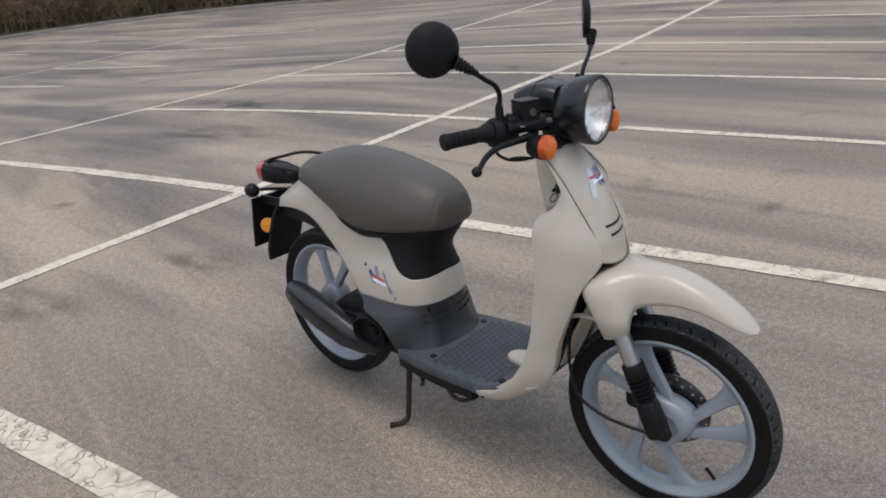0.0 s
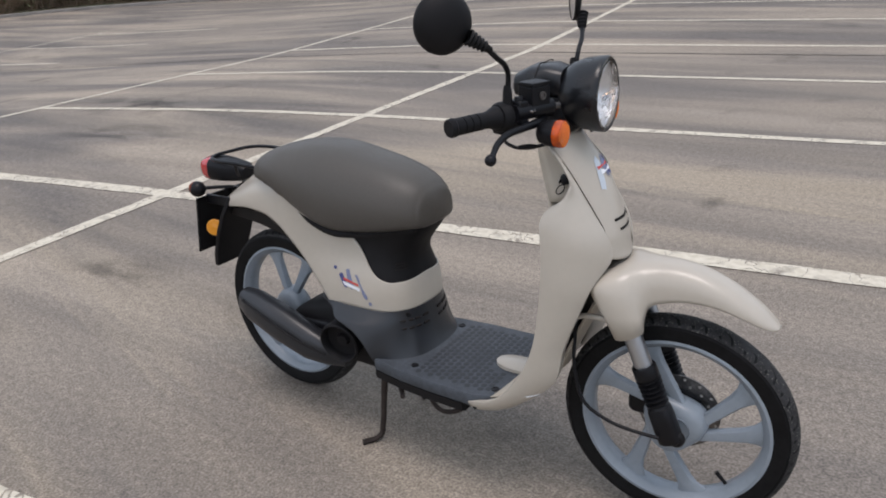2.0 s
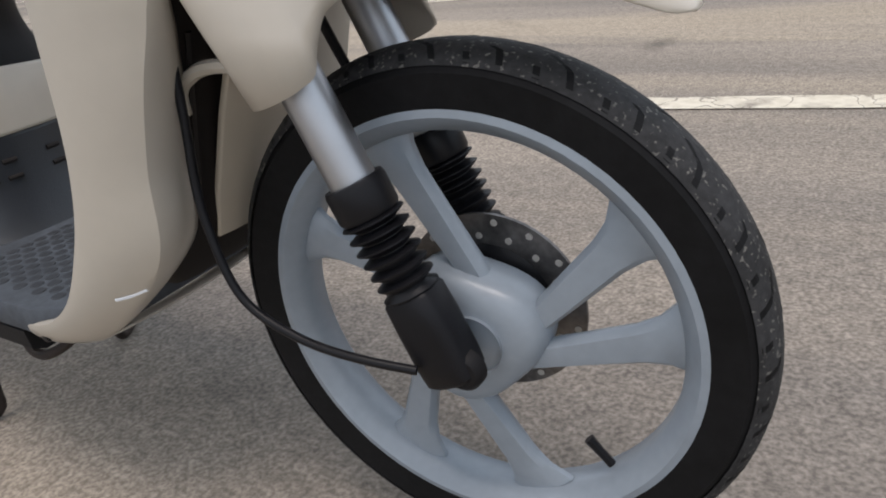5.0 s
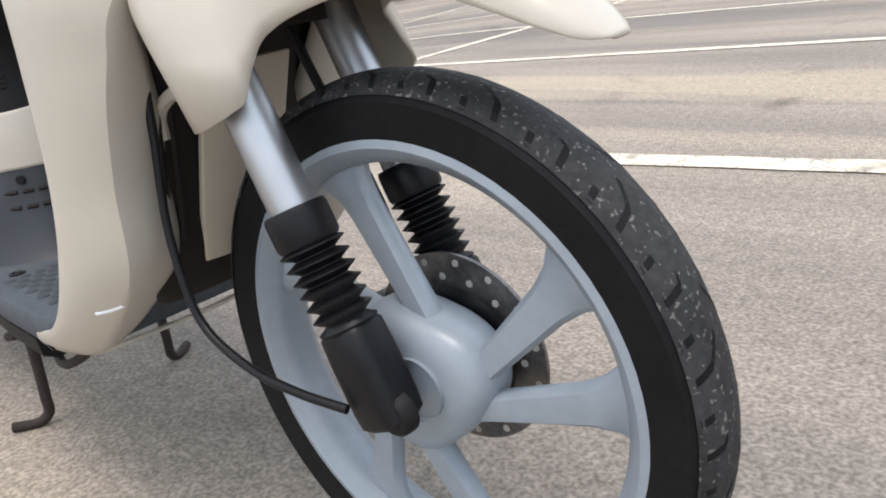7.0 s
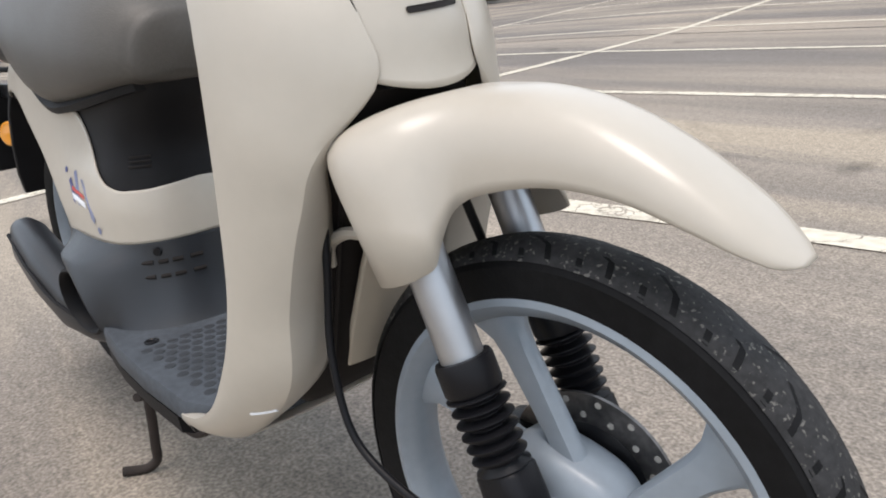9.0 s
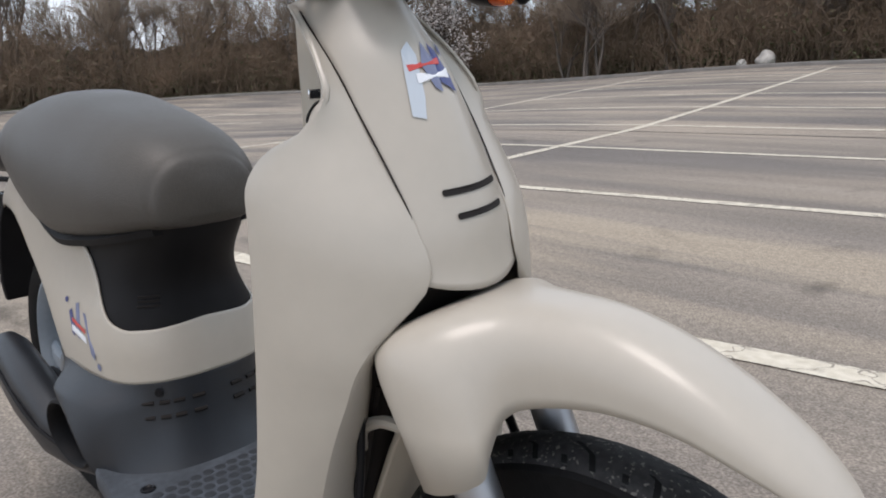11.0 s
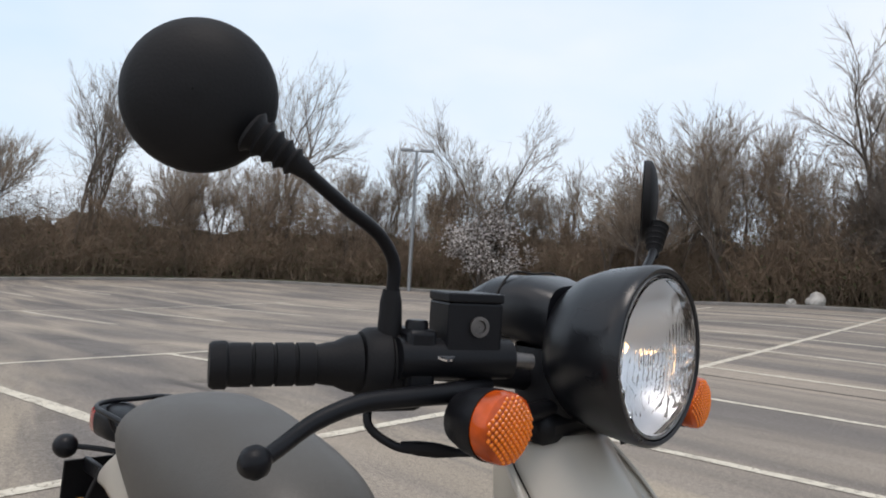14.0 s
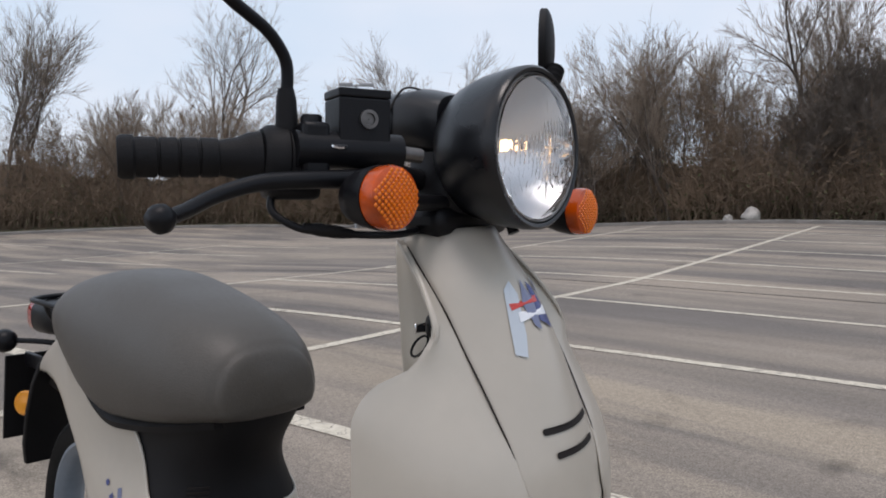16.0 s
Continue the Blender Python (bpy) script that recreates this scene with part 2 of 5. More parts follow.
        l.new(ramp(far.outputs["Value"], 0.3, 1.2, 1.0, 0.0), gate.inputs[0])
        l.new(ramp(ragged, 0.47, 0.58), gate.inputs[1])
        c = mix(1.0, c, ramp(gate.outputs[0], 0.0, 1.0, 1.0, 0.55), "MULTIPLY")
    c = mix(1.0, c, medium, "MULTIPLY")
    c = mix(1.0, c, blot, "MULTIPLY")
    l.new(c, b.inputs["Base Color"])
    bu = n.new("ShaderNodeBump")
    bu.inputs["Strength"].default_value, bu.inputs["Distance"].default_value = 0.5, 0.004
    l.new(noise_of(140, 3), bu.inputs["Height"])
    l.new(bu.outputs["Normal"], b.inputs["Normal"])
    if wet:
        # worn road paint over the same asphalt, chipped along cracks
        v = n.new("ShaderNodeTexVoronoi")
        v.feature = "DISTANCE_TO_EDGE"
        v.inputs["Scale"].default_value = 5.5
        m = n.new("ShaderNodeMapping")
        l.new(co.outputs["Object"], m.inputs["Vector"])
        wob = n.new("ShaderNodeTexNoise")
        wob.inputs["Scale"].default_value = 9
        l.new(co.outputs["Object"], wob.inputs["Vector"])
        add = n.new("ShaderNodeMix")
        add.data_type, add.blend_type = "RGBA", "ADD"
        add.inputs[0].default_value = 0.35
        l.new(m.outputs["Vector"], add.inputs[6])
        l.new(wob.outputs["Color"], add.inputs[7])
        l.new(add.outputs[2], v.inputs["Vector"])
        crack = ramp(v.outputs["Distance"], 0.01, 0.028, 0.1, 1.0)
        chip = ramp(noise_of(11, 8), 0.27, 0.46, 0.25, 1.0)
        both = n.new("ShaderNodeMath")
        both.operation = "MULTIPLY"
        l.new(crack, both.inputs[0])
        l.new(chip, both.inputs[1])
        grime = mix(ramp(noise_of(30, 5), 0.35, 0.7), (0.62, 0.57, 0.475), (0.5, 0.45, 0.36))
        l.new(mix(both.outputs[0], c, grime), b.inputs["Base Color"])
    return mat


ASPHALT, PAINT = ground_material("worn asphalt", False), ground_material("worn white road paint", True)


def verge_material():
    mat = bpy.data.materials.new("rough grass and leaf litter")
    mat.use_nodes = True
    n, l = mat.node_tree.nodes, mat.node_tree.links
    b = n["Principled BSDF"]
    b.inputs["Roughness"].default_value = 0.95
    co = n.new("ShaderNodeTexCoord")
    t = n.new("ShaderNodeTexNoise")
    t.inputs["Scale"].default_value, t.inputs["Detail"].default_value = 0.7, 8
    l.new(co.outputs["Object"], t.inputs["Vector"])
    r = n.new("ShaderNodeValToRGB")
    r.color_ramp.elements[0].position, r.color_ramp.elements[0].color = 0.38, (0.05, 0.062, 0.026, 1)
    r.color_ramp.elements[1].position, r.color_ramp.elements[1].color = 0.62, (0.1, 0.075, 0.05, 1)
    l.new(t.outputs["Fac"], r.inputs["Fac"])
    l.new(r.outputs["Color"], b.inputs["Base Color"])
    return mat


VERGE = verge_material()


# ---------------------------------------------------------------- mesh helpers
def mesh_object(name, verts, faces, mat, smooth=True):
    me = bpy.data.meshes.new(name)
    me.from_pydata([tuple(v) for v in verts], [], [tuple(f) for f in faces])
    me.validate()
    me.materials.append(mat)
    if smooth:
        me.polygons.foreach_set("use_smooth", [True] * len(me.polygons))
    me.update()
    return new(name, me)


def hang(ob, parent, label=""):
    """Makes ob a part of parent, which may be a thing (an Empty) or a part; both keep their place."""
    ob.parent = parent
    if parent.parent is None and parent.type == "EMPTY":
        ob.matrix_parent_inverse = parent.matrix_basis.inverted()
    if label:
        ob["label"] = label
    return ob


def part(name, geo, mat, parent, label="", smooth=True, bevel=0.0, solid=0.0, sharp=40):
    verts, faces = geo
    ob = hang(mesh_object(name, verts, faces, mat, smooth), parent, label)
    if solid:
        m = ob.modifiers.new("thickness", "SOLIDIFY")
        m.thickness, m.offset = solid, -1
    if bevel:
        m = ob.modifiers.new("bevel", "BEVEL")
        m.width, m.segments, m.limit_method, m.angle_limit = bevel, 2, "ANGLE", radians(35)
    if smooth:
        me = ob.data
        bm = bmesh.new()
        bm.from_mesh(me)
        bmesh.ops.recalc_face_normals(bm, faces=bm.faces)
        for e in bm.edges:
            if len(e.link_faces) == 2 and e.calc_face_angle(0) > radians(sharp):
                e.smooth = False
        bm.to_mesh(me)
        bm.free()
    return ob


def merge(*geos):
    verts, faces = [], []
    for v, f in geos:
        k = len(verts)
        verts += list(v)
        faces += [tuple(i + k for i in q) for q in f]
    return verts, faces


def moved(geo, m):
    return [m @ Vector(v) for v in geo[0]], geo[1]


def mirrored(geo):
    return [(v[0], -v[1], v[2]) for v in geo[0]], [tuple(reversed(f)) for f in geo[1]]


def loft(loops, closed=True, caps=True):
    """Skin over rings of the same count."""
    n = len(loops[0])
    verts = [tuple(p) for ring in loops for p in ring]
    faces = []
    for a in range(len(loops) - 1):
        for i in range(n if closed else n - 1):
            j = (i + 1) % n
            faces.append((a * n + i, a * n + j, (a + 1) * n + j, (a + 1) * n + i))
    if caps and closed:
        faces.append(tuple(reversed(range(n))))
        faces.append(tuple((len(loops) - 1) * n + i for i in range(n)))
    return verts, faces


def spline(keys, ts):
    """Smooth values through rows of (t, value ...)."""
    k = np.array(keys, float)
    t, v = k[:, 0], k[:, 1:]
    d = np.gradient(v, t, axis=0) if len(t) > 2 else np.repeat(((v[1] - v[0]) / (t[1] - t[0]))[None], 2, 0)
    out = []
    for x in np.atleast_1d(ts):
        i = int(np.clip(np.searchsorted(t, x) - 1, 0, len(t) - 2))
        h = t[i + 1] - t[i]
        s = float(np.clip((x - t[i]) / h, 0, 1))
        out.append((2 * s**3 - 3 * s**2 + 1) * v[i] + (s**3 - 2 * s**2 + s) * h * d[i] + (-2 * s**3 + 3 * s**2) * v[i + 1] + (s**3 - s**2) * h * d[i + 1])
    return np.array(out)


def path_points(points, steps):
    """A smooth run of points through the given ones."""
    p = np.array(points, float)
    if steps <= 0:
        return p
    t = np.r_[0, np.cumsum(np.linalg.norm(np.diff(p, axis=0), axis=1))]
    return spline(np.c_[t, p], np.linspace(0, t[-1], steps * (len(p) - 1) + 1))


def tube(points, radius, sides=10, steps=6, caps=True):
    """A round rod along a smooth path; radius is a number or a list spread along it."""
    p = path_points(points, steps)
    r = np.interp(np.linspace(0, 1, len(p)), np.linspace(0, 1, len(radius)), radius) if isinstance(radius, (list, tuple)) else np.full(len(p), radius)
    loops, side = [], None
    for i in range(len(p)):
        d = Vector((p[min(i + 1, len(p) - 1)] - p[max(i - 1, 0)]).tolist()).normalized()
        if side is None:
            side = d.orthogonal().normalized()
        side = (side - d * side.dot(d)).normalized()
        up = d.cross(side)
        loops.append([Vector(p[i]) + float(r[i]) * (math.cos(a) * side + math.sin(a) * up) for a in [2 * math.pi * k / sides for k in range(sides)]])
    return loft(loops, caps=caps)


def lathe(profile, origin, axis, sides=32, caps=False):
    """Turns rows of (along the axis, radius) round the axis."""
    ax = Vector(axis).normalized()
    e1 = ax.orthogonal().normalized()
    e2 = ax.cross(e1)
    o = Vector(origin)
    loops = [[o + ax * s + r * (math.cos(a) * e1 + math.sin(a) * e2) for a in [2 * math.pi * k / sides for k in range(sides)]] for s, r in profile]
    return loft(loops, caps=caps)


def box(x0, x1, y0, y1, z0, z1):
    v = [(x, y, z) for z in (z0, z1) for y in (y0, y1) for x in (x0, x1)]
    return v, [(0, 2, 3, 1), (4, 5, 7, 6), (0, 1, 5, 4), (2, 6, 7, 3), (0, 4, 6, 2), (1, 3, 7, 5)]


def oval(cx, cy, cz, a, b, power=2.5, count=28, plane="yz", squash=0.0):
    """A ring round a point: a superellipse in the given plane."""
    out = []
    for k in range(count):
        t = 2 * math.pi * k / count
        c, s = math.cos(t), math.sin(t)
        u = a * math.copysign(abs(c) ** (2 / power), c)
        v = b * math.copysign(abs(s) ** (2 / power), s)
        if plane == "yz":
            out.append((cx, cy + u, cz + v))
        elif plane == "xy":
            out.append((cx + u, cy + v, cz))
        else:
            out.append((cx + u, cy, cz + v))
    return out


def grid_faces(rows, cols):
    return [(r * cols + c, r * cols + c + 1, (r + 1) * cols + c + 1, (r + 1) * cols + c) for r in range(rows - 1) for c in range(cols - 1)]


# ---------------------------------------------------------------- the car park
ORIGIN, TURN = np.array([-3.513, 1.237]), 0.111
ALONG, ACROSS = np.array([math.cos(TURN), math.sin(TURN)]), np.array([-math.sin(TURN), math.cos(TURN)])
BAY, ROW_W, ROW_E = 2.285, -4.3, 4.37


def height(u, w):
    """The car park is level by the scooter, drains away to the west, and climbs gently past a seam towards its far edge."""
    over = np.clip(w - 6.2, 0, 12.5)
    fall = np.interp(-u, FALL_AT, FALL)
    return 0.034 * over * over / (over + 0.8) - fall


FALL_AT, FALL = (0, 1, 2, 3, 4.4, 6, 8, 10.3, 13, 17, 24, 33), (0, 0.012, 0.035, 0.07, 0.125, 0.21, 0.32, 0.43, 0.52, 0.6, 0.69, 0.75)


def spot(u, w, lift=0.0):
    p = ORIGIN + u * ALONG + w * ACROSS
    return (float(p[0]), float(p[1]), float(height(u, w)) + lift)


def ground_height(x, y):
    d = np.array([x, y]) - ORIGIN
    return float(height(float(d @ ALONG), float(d @ ACROSS)))


def build_ground():
    us = [-900, -200, -60, -33, -28, -24, -20, -17, -15, -13, -11.5, -10.3, -9, -8, -7, -6, -5.2, -4.4, -3.7, -3, -2.5, -2, -1.5, -1, -0.5, 0, 4, 8, 15, 30, 60, 200, 900]
    ws = [-900, -200, -60, -20, -8, -3, 0, 3, 5, 6.2, 6.6, 7, 7.5, 8, 9, 10, 12, 14, 16, 18, 20, 22, 26, 60, 200, 900]
    verts = [spot(u, w) for w in ws for u in us]
    tagged(mesh_object("ground", verts, grid_faces(len(ws), len(us)), ASPHALT), "dusty worn grey asphalt car park with sandy drifts", "ground", kind="structure")


build_ground()


def strip(name, u0, w0, u1, w1, width, mat, label, lift=0.004):
    """A painted stripe laid on the ground, with slightly uneven sides."""
    rng = random.Random(hash((round(u0, 2), round(w0, 2), round(u1, 2))) % 9999)
    a, b = np.array([u0, w0]), np.array([u1, w1])
    d = (b - a) / np.linalg.norm(b - a)
    side = np.array([-d[1], d[0]])
    n = max(6, int(np.linalg.norm(b - a) / 0.2))
    verts = []
    for k in range(n + 1):
        p = a + (b - a) * k / n
        for s in (-1, 1):
            verts.append(spot(*(p + side * s * width / 2 * rng.uniform(0.88, 1.08)), lift))
    tagged(mesh_object(name, verts, grid_faces(n + 1, 2), mat, False), label, "road marking", kind="structure")


LINE_LABEL = "worn cracked white painted parking bay line on asphalt"
for u in (ROW_W, 0.0, ROW_E):
    strip("parking_line", u, -3.2 * BAY, u, 8.35 * BAY, 0.1, PAINT, LINE_LABEL)
for k in range(-2, 9):
    wide = 0.12 if k in (-1, 0) else 0.1
    for u0, u1 in ((ROW_W + 0.05, -0.05), (0.05, ROW_E - 0.05)):
        strip("parking_line", u0, k * BAY, u1, k * BAY, wide, PAINT, LINE_LABEL)
for k in range(0, 6):
    strip("parking_line", -14.3, k * BAY, -10.0, k * BAY, 0.09, PAINT, LINE_LABEL)
strip("parking_line", -14.4, -1.0, -14.4, 5.2 * BAY, 0.09, PAINT, LINE_LABEL)
for k in range(1, 6):
    strip("parking_line", -24.5, k * BAY, -19.6, k * BAY, 0.09, PAINT, LINE_LABEL)
strip("asphalt_seam", -24, 2.66 * BAY, ROW_E + 6, 2.72 * BAY, 0.035, DARK, "thin dark joint between two asphalt surfaces", 0.003)

EDGE = [(-36, -60), (-34.5, -20), (-33, 7), (-32, 13), (-28, 18.3), (-20, 21.8), (-11, 22.7), (-4.5, 22.7), (10, 23.4), (60, 27)]


def edge_run(count):
    return path_points([(x, y, 0) for x, y in EDGE], count)[:, :2]


def outward(run):
    d = np.gradient(run, axis=0)
    n = np.stack([-d[:, 1], d[:, 0]], 1)
    return n / np.linalg.norm(n, axis=1, keepdims=True)


def build_verge():
    run = edge_run(10)
    out = outward(run)
    rows = []
    for far, lift in ((0.1, 0.1), (0.6, 0.11), (2.5, 0.12), (6, 0.14), (20, 0.15), (120, 0.15), (600, 0.15)):
        rows.append([(x + far * nx, y + far * ny, ground_height(x, y) + lift) for (x, y), (nx, ny) in zip(run, out)])
    verts = [p for row in rows for p in row]
    tagged(mesh_object("verge", verts, grid_faces(len(rows), len(run)), VERGE), "rough grass verge with brown leaf litter", "verge", kind="structure")
    loops = []
    for (x, y), (nx, ny) in zip(run, out):
        z = ground_height(x, y)
        loops.append([(x + a * nx, y + a * ny, z + b) for a, b in ((0, -0.05), (0.0, 0.09), (0.02, 0.115), (0.13, 0.115), (0.13, -0.05))])
    tagged(mesh_object("kerb", *loft(loops), KERB, False), "low weathered concrete kerb along the far edge", "kerb", kind="structure")


build_verge()


# ---------------------------------------------------------------- trees and hedge
def tree_geometry(seed, height, spread, stems=1, twiggy=1.0, fork=0.3):
    """Tapered limbs grown by forking; returns the thick limbs and the thin twigs apart."""
    rng = random.Random(seed)
    limbs, twigs = ([], []), ([], [])

    def rod(points, r0, r1, sides, store):
        verts, faces = store
        k = len(verts)
        side = None
        for i, p in enumerate(points):
            d = (points[min(i + 1, len(points) - 1)] - points[max(i - 1, 0)]).normalized()
            side = d.orthogonal().normalized() if side is None else (side - d * side.dot(d)).normalized()
            up = d.cross(side)
            r = r0 + (r1 - r0) * i / (len(points) - 1)
            for a in range(sides):
                t = 2 * math.pi * a / sides
                verts.append(p + r * (math.cos(t) * side + math.sin(t) * up))
        for i in range(len(points) - 1):
            for a in range(sides):
                b = (a + 1) % sides
                faces.append((k + i * sides + a, k + i * sides + b, k + (i + 1) * sides + b, k + (i + 1) * sides + a))

    def grow(start, d, length, r, depth):
        steps = 5 if depth < 2 else 3
        pts, p = [start], start.copy()
        for _ in range(steps):
            d = (d + Vector((rng.gauss(0, 0.13), rng.gauss(0, 0.13), rng.gauss(0.05, 0.1)))).normalized()
            p = p + d * length / steps
            pts.append(p.copy())
        end = r * (0.5 if depth < 4 else 0.35)
        rod(pts, r, end, 7 if depth == 0 else 5 if depth < 3 else 3, limbs if depth < 3 else twigs)
        if depth >= 5:
            return
        count = int((3 if depth == 0 else 4) * (twiggy if depth > 1 else 1) + rng.random())
        for c in range(count):
            at = rng.uniform(fork if depth == 0 else 0.3, 1.0)
            f = at * steps
            i = min(int(f), steps - 1)
            q = pts[i].lerp(pts[i + 1], f - i)
            ang, tilt = rng.uniform(0, 2 * math.pi), rng.uniform(0.35, 0.85) * spread
            e1 = d.orthogonal().normalized()
            e2 = d.cross(e1)
            nd = (d * math.cos(tilt) + (e1 * math.cos(ang) + e2 * math.sin(ang)) * math.sin(tilt)).normalized()
            grow(q, nd, length * rng.uniform(0.5, 0.78), max(r * (1 - 0.5 * at) * 0.62, 0.008), depth + 1)
        grow(pts[-1], d, length * rng.uniform(0.55, 0.75), end, depth + 1)

    for s in range(stems):
        a = rng.uniform(0, 6.28)
        lean = 0.05 if stems == 1 else 0.13
        grow(Vector((0.25 * math.cos(a) * (stems > 1), 0.25 * math.sin(a) * (stems > 1), -0.2)), Vector((lean * math.cos(a), lean * math.sin(a), 1)).normalized(),
             height * 0.42 * rng.uniform(0.85, 1.1), height * 0.02 * (1 if stems == 1 else 0.6), 0)
    return limbs, twigs


def tree(seed, x, y, height, spread, stems=1, twiggy=1.0, fork=0.3, label="bare leafless tree behind the hedge", bark=None, fine=None):
    ob = new("tree")
    ob.location = (x, y, ground_height(x, y) + 0.3)
    bpy.context.view_layer.update()
    tagged(ob, label, "tree", "bare trees along the verge")
    limbs, twigs = tree_geometry(seed, height, spread, stems, twiggy, fork)
    for name, (v, f), mat in (("trunk", limbs, bark or BARK_DARK), ("crown", twigs, fine or BARK)):
        o = mesh_object(name, v, f, mat)
        o.parent = ob
    return ob


def polar(az, r):
    az += 2.9 - 0.045 * (az - 14)
    return 0.1 - r * math.sin(radians(az)), -0.57 + r * math.cos(radians(az))


tree(3, *polar(58.8, 38), 11.0, 0.78, twiggy=0.82, fork=0.5, label="tall bare tree with a broad forked crown")
tree(8, *polar(72.6, 38), 9.2, 0.6, stems=3, twiggy=0.75, label="bare tree of several upright stems")
tree(11, *polar(42.7, 33), 7.6, 0.75, stems=2, twiggy=0.8, label="bare tree with an upright fan of branches")
tree(21, *polar(14.3, 28), 8.0, 0.78, twiggy=0.9, fork=0.35, label="tall slim bare tree with a thin straight trunk")
for i, (az, r, h) in enumerate(((29.5, 27.5, 5.2), (26.5, 28.5, 6.3), (23.5, 27.6, 6.4), (21.2, 28.4, 6.0), (18.6, 27.8, 5.6), (31.8, 29, 4.4))):
    tree(40 + i, *polar(az, r), h, 0.75, stems=4, twiggy=0.68, label="dense bare thicket tree of many stems", fine=TWIG_PALE)
for i, (az, r, h) in enumerate(((78, 36, 6.6), (83, 36, 7), (67.5, 38, 5.0), (65, 37, 5.6), (62.5, 38, 5.4), (60, 37, 6.0), (57.5, 38, 5.6), (52.8, 36, 5.6), (50.5, 37, 6.2), (47, 36, 5.4), (37.5, 34, 5.2), (35, 33, 4.8), (10, 28, 7.5), (6.5, 28, 6.4), (1, 28, 7))):
    tree(70 + i, *polar(az, r), h, 0.55, stems=4, twiggy=0.72, label="bare grey tree with fine upright twigs", fine=TWIG_PALE)

for i, (az, r, h) in enumerate(((13.2, 26.2, 4.0), (11.4, 26.4, 4.6), (9.4, 26.6, 4.8))):
    tree(120 + i, *polar(az, r), h, 0.95, stems=6, twiggy=1.0, fork=0.15, label="dense dark brown leafless bush on the verge", fine=BARK_DARK)



def hedge_geometry(seed, count, leaf_share):
    """Loose stems, side twigs and small leaves along the verge."""
    rng = np.random.default_rng(seed)
    run = edge_run(14)
    out = outward(run)
    seg = np.r_[0, np.cumsum(np.linalg.norm(np.diff(run, axis=0), axis=1))]
    lo, hi = seg[int(len(seg) * 0.22)], seg[int(len(seg) * 0.93)]
    s = rng.uniform(lo, hi, count)
    px, py = np.interp(s, seg, run[:, 0]), np.interp(s, seg, run[:, 1])
    nx, ny = np.interp(s, seg, out[:, 0]), np.interp(s, seg, out[:, 1])
    deep = 1.0 + 4.5 * rng.random(count) ** 1.2
    lumps = 0.84 + 0.2 * np.sin(s * 0.9) + 0.2 * np.sin(s * 2.3 + 1) + 0.15 * np.sin(s * 5.1)
    tall = (2.5 + 0.4 * deep) * lumps * rng.uniform(0.4, 1.35, count)
    base = np.stack([px + nx * deep, py + ny * deep, np.array([ground_height(a, b) for a, b in zip(px, py)]) + 0.08], 1)
    verts, faces = [], []

    def blades(p, q, r):
        d = q - p
        a = np.cross(d, rng.normal(size=d.shape))
        a /= np.linalg.norm(a, axis=1, keepdims=True) + 1e-9
        b = np.cross(d / (np.linalg.norm(d, axis=1, keepdims=True) + 1e-9), a)
        k = sum(len(v) for v in verts)
        ring = [p + r[:, None] * (math.cos(t) * a + math.sin(t) * b) for t in (0, 2.09, 4.19)]
        v = np.stack([*ring, q], 1).reshape(-1, 3)
        verts.append(v)
        i = k + 4 * np.arange(len(p))
        faces.extend(np.stack([np.r_[i, i + 1, i + 2], np.r_[i + 1, i + 2, i], np.r_[i + 3, i + 3, i + 3]], 1).tolist())

    tip = base + np.stack([rng.normal(0, 0.7, count), rng.normal(0, 0.7, count), tall], 1)
    blades(base, tip, rng.uniform(0.006, 0.016, count))
    for _ in range(9):
        f = rng.uniform(0.2, 0.95, count)[:, None]
        p = base + (tip - base) * f
        q = p + np.stack([rng.normal(0, 0.5, count), rng.normal(0, 0.5, count), rng.normal(0.35, 0.35, count)], 1)
        blades(p, q, rng.uniform(0.005, 0.012, count))
    leaves = int(count * leaf_share)
    i = rng.integers(0, count, leaves)
    p = base[i] + (tip - base)[i] * rng.uniform(0.02, 0.8, leaves)[:, None] ** 1.3 + rng.normal(0, 0.22, (leaves, 3))
    p[:, 2] = np.maximum(p[:, 2], base[i, 2])
    a, b = rng.normal(size=(leaves, 3)), rng.normal(size=(leaves, 3))
    size = rng.uniform(0.03, 0.07, leaves)[:, None]
    a, b = a / np.linalg.norm(a, axis=1, keepdims=True) * size, b / np.linalg.norm(b, axis=1, keepdims=True) * size * 0.7
    lv = np.stack([p - a, p - b, p + a, p + b], 1).reshape(-1, 3)
    lf = (4 * np.arange(leaves)[:, None] + np.arange(4)).tolist()
    return np.concatenate(verts), faces, lv, lf


